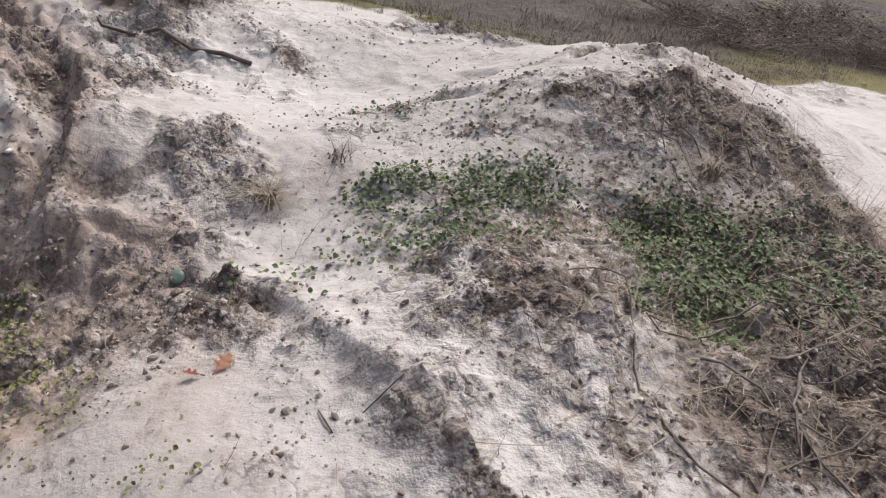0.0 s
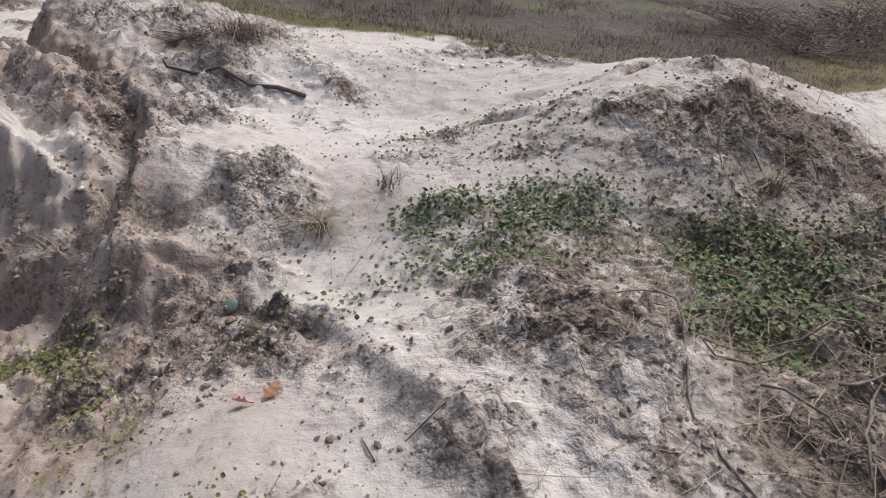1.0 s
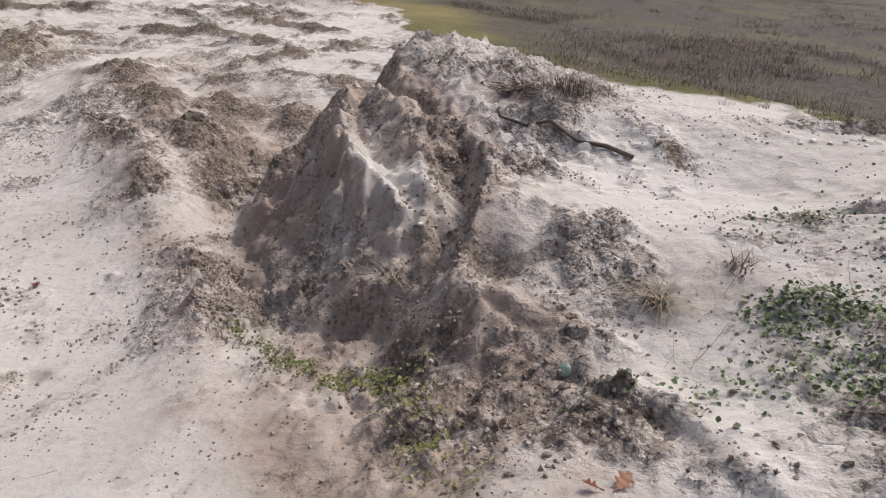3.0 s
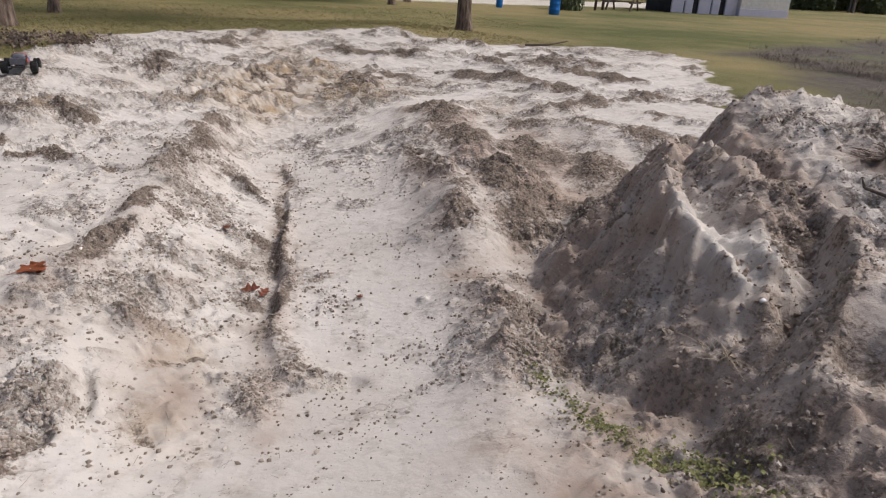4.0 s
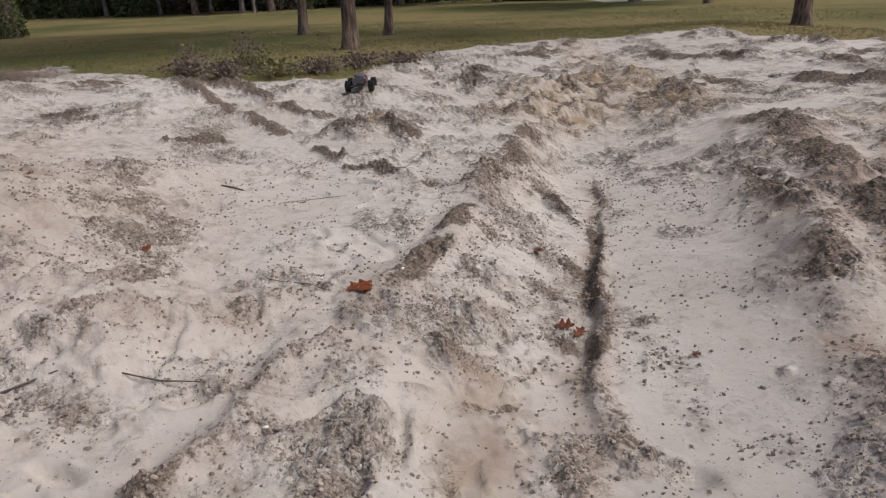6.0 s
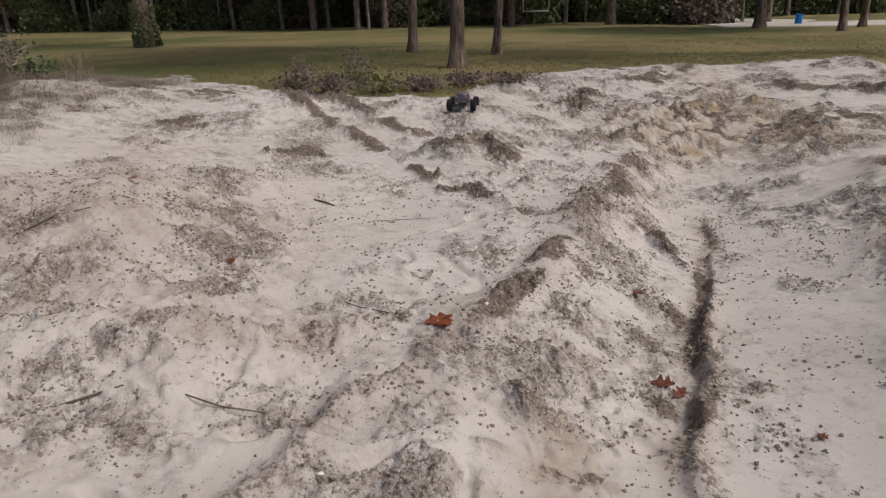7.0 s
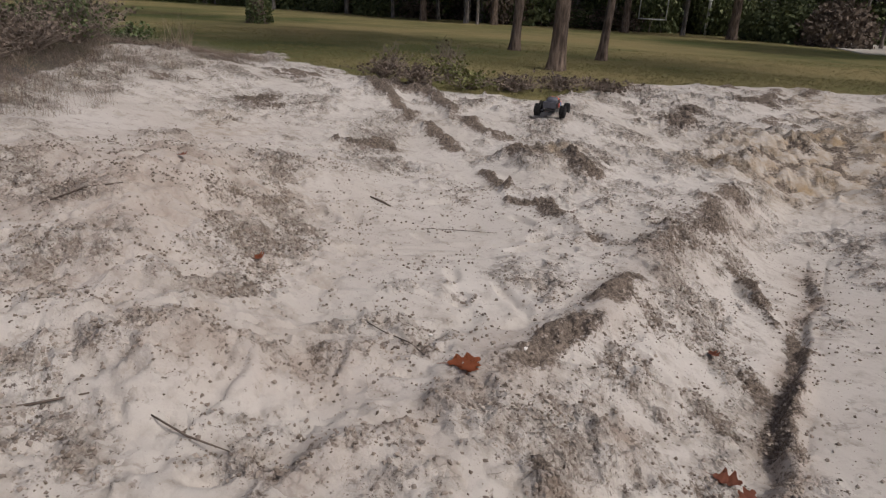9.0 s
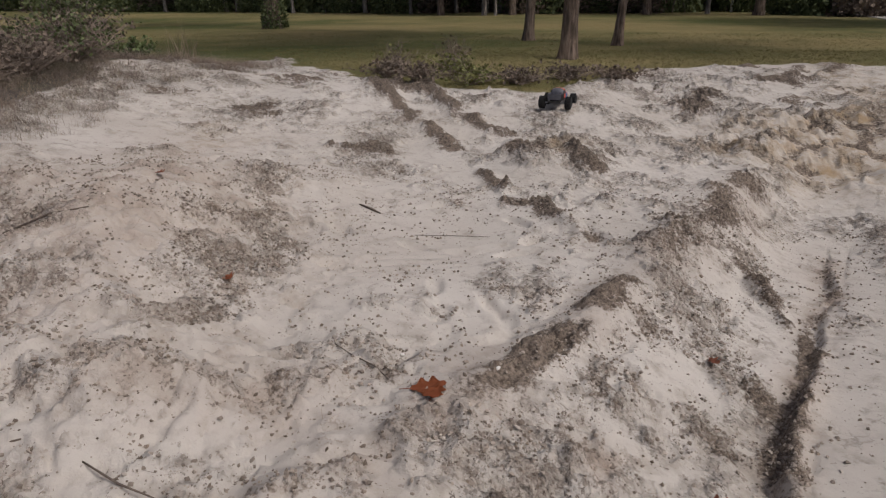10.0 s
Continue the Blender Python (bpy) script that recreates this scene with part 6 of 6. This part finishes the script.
def slab(x, w, lo, hi, shoulder=0.7, crown=0.012):
    """One rounded cross-section of the truck's shell."""
    return [(x, -w, lo), (x, -w, lo + (hi - lo) * shoulder), (x, -w * 0.86, hi - crown), (x, -w * 0.45, hi), (x, w * 0.45, hi), (x, w * 0.86, hi - crown), (x, w, lo + (hi - lo) * shoulder), (x, w, lo)]


def toy_truck(m):
    root = thing("toy_truck", "orange, blue and grey radio-controlled monster truck with fat black tyres", "toy truck", m)
    bm = bmesh.new()
    loft(bm, [slab(0.205, 0.052, 0.100, 0.128), slab(0.198, 0.066, 0.096, 0.146), slab(0.165, 0.074, 0.094, 0.158), slab(0.110, 0.076, 0.094, 0.166), slab(0.075, 0.076, 0.094, 0.170)])
    part("hood", bm_mesh("hood", bm, ORANGE, True), root, "orange hood")
    bm = bmesh.new()
    loft(bm, [slab(0.076, 0.077, 0.094, 0.171), slab(0.052, 0.074, 0.094, 0.188), slab(0.030, 0.070, 0.094, 0.205)])
    part("windscreen", bm_mesh("windscreen", bm, GREY, True), root, "dull grey windscreen")
    bm = bmesh.new()
    loft(bm, [slab(0.031, 0.0705, 0.150, 0.206), slab(0.010, 0.069, 0.150, 0.212), slab(-0.018, 0.068, 0.150, 0.212)])
    part("roof", bm_mesh("roof", bm, ORANGE, True), root, "orange roof panel")
    bm = bmesh.new()
    loft(bm, [slab(-0.017, 0.069, 0.100, 0.2125), slab(-0.045, 0.068, 0.100, 0.208), slab(-0.066, 0.072, 0.100, 0.176)])
    part("cab_rear", bm_mesh("cab_rear", bm, SILVER, True), root, "silver rear of the cab")
    bm = bmesh.new()
    for y0, y1, z0, z1 in ((-0.074, -0.062, 0.10, 0.168), (0.062, 0.074, 0.10, 0.168), (-0.062, 0.062, 0.10, 0.140)):
        block(bm, (-0.190, y0, z0), (-0.064, y1, z1), 0.003)
    block(bm, (-0.200, -0.074, 0.10), (-0.188, 0.074, 0.168), 0.003)
    part("bed", bm_mesh("bed", bm, SILVER), root, "silver-grey load bed")
    for s in (-1, 1):
        bm = bmesh.new()
        block(bm, (0.030, s * 0.0775 - 0.0015, 0.104), (0.115, s * 0.0775 + 0.0015, 0.150), 0.001)
        part("blue_flash", bm_mesh("blue_flash", bm, BLUE), root, "blue side flash")
        bm = bmesh.new()
        block(bm, (-0.050, s * 0.0765 - 0.0015, 0.104), (0.030, s * 0.0765 + 0.0015, 0.148), 0.001)
        part("red_flash", bm_mesh("red_flash", bm, ORANGE), root, "red door panel")
        bm = bmesh.new()
        block(bm, (-0.060, s * 0.072 - 0.001, 0.156), (0.026, s * 0.072 + 0.001, 0.188), 0.001)
        part("side_window", bm_mesh("side_window", bm, DUSTY_BLACK), root, "dark side window")
        bm = bmesh.new()
        block(bm, (-0.200, s * 0.077 - 0.002, 0.094), (-0.062, s * 0.077 + 0.002, 0.158), 0.002)
        part("bed_side", bm_mesh("bed_side", bm, DUSTY_BLACK), root, "black bed side")
    bm = bmesh.new()
    block(bm, (-0.18, -0.045, 0.062), (0.18, 0.045, 0.092), 0.006)
    part("chassis", bm_mesh("chassis", bm, DUSTY_BLACK), root)
    for x_, name_ in ((0.215, "front_bumper"), (-0.215, "rear_bumper")):
        bm = bmesh.new()
        block(bm, (x_ - 0.010, -0.07, 0.070), (x_ + 0.010, 0.07, 0.090), 0.005)
        tube(bm, [(x_, 0.0, 0.080), (x_ * 0.8, 0, 0.08)], [0.012, 0.012], 6)
        part(name_, bm_mesh(name_, bm, DUSTY_BLACK), root)
    for wx in (0.135, -0.135):
        bm = bmesh.new()
        tube(bm, [(wx, -0.13, 0.065), (wx, 0.13, 0.065)], [0.008, 0.008], 8)
        part("axle", bm_mesh("axle", bm, STEEL), root)
        for s in (-1, 1):
            bm = bmesh.new()
            tube(bm, [(wx, s * 0.085, 0.060), (wx * 0.9, s * 0.045, 0.135)], [0.009, 0.009], 8)
            part("shock_absorber", bm_mesh("shock_absorber", bm, STEEL, True), root)
            bm = bmesh.new()
            lathe(bm, [(0.030, -0.034), (0.046, -0.036), (0.058, -0.030), (0.0635, -0.018), (0.0645, 0.0), (0.0635, 0.018), (0.058, 0.030), (0.046, 0.036), (0.030, 0.034)], 28, "y")
            for k in range(14):
                a = 2 * math.pi * k / 14
                for side, off in ((-0.016, 0.0), (0.016, math.pi / 14)):
                    c, q = math.cos(a + off), math.sin(a + off)
                    made = bmesh.ops.create_cube(bm, size=1.0, matrix=pose(0.0645 * c, side, 0.0645 * q, 0, -math.degrees(a + off), 0) @ Matrix.Diagonal((0.010, 0.026, 0.012, 1)))
            tyre = part("wheel", bm_mesh("wheel", bm, RUBBER), root, "fat black lugged tyre", pose(wx, s * 0.145, 0.0665))
            bm = bmesh.new()
            lathe(bm, [(0.030, -0.030), (0.032, -0.020), (0.022, 0.0), (0.032, 0.020), (0.030, 0.030)], 16, "y")
            part("rim", bm_mesh("rim", bm, DUSTY_BLACK, True), tyre)
    bm = bmesh.new()
    tube(bm, [(0.02, 0.05, 0.205), (-0.02, 0.055, 0.27), (-0.08, 0.06, 0.33)], [0.0015, 0.0013, 0.001], 5)
    part("aerial", bm_mesh("aerial", bm, DUSTY_BLACK), root)
    return root


toy_truck(pose(-9.75, 0.78, height_at(-9.75, 0.78) + 0.006, 0, 0, 168))


# ---- fallen leaves, sticks and small finds ----
def oak_leaf(label, x, y, size, turn, mat, curl=0.25, tip=10):
    """A lobed leaf, curled and thin but with two sides."""
    outline = [(0, 0.0)] + [(t, 0.06 + 0.24 * math.sin(math.pi * t) * (1 + 0.55 * math.cos(t * 6 * math.pi))) for t in np.linspace(0.08, 0.95, 15)] + [(1.0, 0.0)]
    bm = bmesh.new()
    mid = [bm.verts.new((size * t, 0, size * curl * (0.5 * (t - 0.4) ** 2))) for t, w in outline]
    for s in (1, -1):
        rim = [mid[0]] + [bm.verts.new((size * t, s * size * w, size * curl * (0.5 * (t - 0.4) ** 2 + 2.2 * w * w))) for t, w in outline[1:-1]] + [mid[-1]]
        for k in range(len(outline) - 1):
            f = [mid[k], mid[k + 1], rim[k + 1], rim[k]]
            f = [v for n, v in enumerate(f) if v not in f[:n]]
            if len(f) > 2:
                bm.faces.new(f if s < 0 else f[::-1])
    tube(bm, [(-0.28 * size, 0.03 * size, 0.02 * size), (0, 0, 0.01 * size)], [0.0015, 0.0012], 5)
    bmesh.ops.solidify(bm, geom=list(bm.faces), thickness=0.0006)
    ob = new("fallen_leaf", bm_mesh("fallen_leaf", bm, mat, True))
    ob.matrix_basis = pose(x, y, float(sheet(np.array([x]), np.array([y]))[0]) + 0.008, tip, -6, turn)
    return tagged(ob, label, "leaf", "fallen leaves")


oak_leaf("bright orange oak leaf on pale sand", -4.21, 0.24, 0.14, 105, FALLEN, 0.12, 3)
oak_leaf("curled orange oak leaf lying on another", -4.24, 0.29, 0.12, 35, FALLEN, 0.15, 4)
oak_leaf("orange oak leaf with its stalk on sand", -4.17, 0.33, 0.09, 165, FALLEN, 0.15, 3)
oak_leaf("dull red withered leaf in the rut", -4.12, 1.30, 0.11, 60, FALLEN_DULL, 0.6, 15)
oak_leaf("dull red leaf beside the rut", -3.98, 1.36, 0.09, 130, FALLEN_DULL, 0.5)
oak_leaf("withered leaf half buried in the rut", -5.1, 1.52, 0.08, 20, FALLEN_DULL, 0.5)
oak_leaf("small rusty leaf on the sandy slope", -5.02, -0.88, 0.09, 45, FALLEN, 0.6, 20)
oak_leaf("pale orange leaf on the dark slope", -0.60, 1.335, 0.052, 80, FALLEN_PALE, 0.3, 10)
oak_leaf("rusty curled leaf on the dark slope", -0.63, 1.32, 0.035, 190, FALLEN_DULL, 0.5, 15)
oak_leaf("withered leaf on the lane", -3.55, 1.75, 0.05, 10, FALLEN_DULL, 0.5)
oak_leaf("brown leaf by the small hill", -5.9, -1.75, 0.08, 70, FALLEN_DULL, 0.5)


def stick(label, points, radii, name="stick", mat=TWIG, twigs=()):
    bm = bmesh.new()
    pts = [Vector((x, y, float(sheet(np.array([x]), np.array([y]))[0]) + lift)) for x, y, lift in points]
    tube(bm, pts, radii, 8)
    for k, dx, dy, dz, rad in twigs:
        tube(bm, [pts[k], pts[k] + Vector((dx, dy, dz))], [rad, rad * 0.5], 6)
    return tagged(new(name, bm_mesh(name, bm, mat, True)), label, "stick")


stick("long dark broken branch lying on sand", [(-1.71, 2.96, 0.030), (-1.58, 2.965, 0.020), (-1.46, 2.945, 0.018), (-1.33, 2.935, 0.014), (-1.20, 2.93, 0.012), (-1.08, 2.925, 0.010)], [0.006, 0.007, 0.008, 0.007, 0.010, 0.009], twigs=((0, -0.02, 0.01, 0.03, 0.006),))
stick("thin dark root sticking out of sand", [(-4.62, -0.22, 0.0), (-4.5, -0.08, 0.006), (-4.38, 0.06, 0.006), (-4.30, 0.14, 0.0)], [0.0015, 0.0025, 0.003, 0.002], "root")
stick("thin twig half buried in sand", [(-3.62, -0.66, 0.0), (-3.58, -0.52, 0.008), (-3.54, -0.36, 0.003)], [0.003, 0.004, 0.002], "twig")
stick("short dark twig on a sandy bank", [(-3.5, -1.2, 0.002), (-3.6, -1.06, 0.008), (-3.66, -0.9, 0.004)], [0.003, 0.005, 0.003], "twig")
stick("dark twig on the sandy bowl", [(-6.55, -0.62, 0.004), (-6.5, -0.52, 0.01), (-6.48, -0.45, 0.004)], [0.006, 0.009, 0.005], "twig")
stick("long thin root lying across the bowl", [(-6.2, -0.15, 0.003), (-6.25, 0.1, 0.004), (-6.22, 0.35, 0.003)], [0.0015, 0.002, 0.001], "root")
stick("slim twig on the sandy bank", [(-4.8, -1.9, 0.004), (-4.95, -1.75, 0.008), (-5.05, -1.6, 0.004)], [0.004, 0.006, 0.003], "twig")
stick("black stick across turf at the sand's edge", [(-10.2, 8.9, 0.02), (-10.0, 9.3, 0.06), (-9.8, 9.6, 0.12)], [0.02, 0.02, 0.012])
stick("bent root hanging from the mound's rim", [(-0.28, 1.20, 0.004), (-0.23, 1.24, 0.012), (-0.19, 1.28, 0.006)], [0.001, 0.0016, 0.001], "root")
stick("thin dark twig on the low sand", [(-0.365, 1.22, 0.003), (-0.345, 1.19, 0.006), (-0.325, 1.165, 0.003)], [0.0012, 0.002, 0.0012], "twig")

bm = bmesh.new()
lathe(bm, [(0.004, -0.002), (0.016, 0.0), (0.021, 0.003), (0.019, 0.006), (0.004, 0.005)], 14)
cap = new("plastic_lid", bm_mesh("plastic_lid", bm, GLASS_GREEN, True))
cap.matrix_basis = pose(-0.85, 1.70, float(sheet(np.array([-0.85]), np.array([1.70]))[0]) + 0.006, 35, 10, 0)
tagged(cap, "small green plastic lid half buried in dark soil", "lid")

bm = bmesh.new()
bmesh.ops.create_icosphere(bm, subdivisions=2, radius=0.012)
for v in bm.verts:
    v.co.z *= 0.5
    v.co *= 1 + 0.15 * math.sin(9 * v.co.x * 100)
pebble_mesh = bm_mesh("white_pebble", bm, SHELL, True)
for px_, py_ in ((-4.62, 0.12), (-4.42, 0.55), (-5.75, -1.42), (-3.2, -0.1), (-0.52, 3.22), (-0.48, 3.25), (-0.42, 3.24), (-0.37, 3.26), (-0.30, 3.24), (-1.62, 2.2)):
    ob = new("white_pebble", pebble_mesh)
    ob.location = (px_, py_, float(sheet(np.array([px_]), np.array([py_]))[0]) + 0.003)
    ob.rotation_euler = (0.2, 0.3, 40 * px_)
    tagged(ob, "small white shell fragment on sand", "pebble", "white fragments")
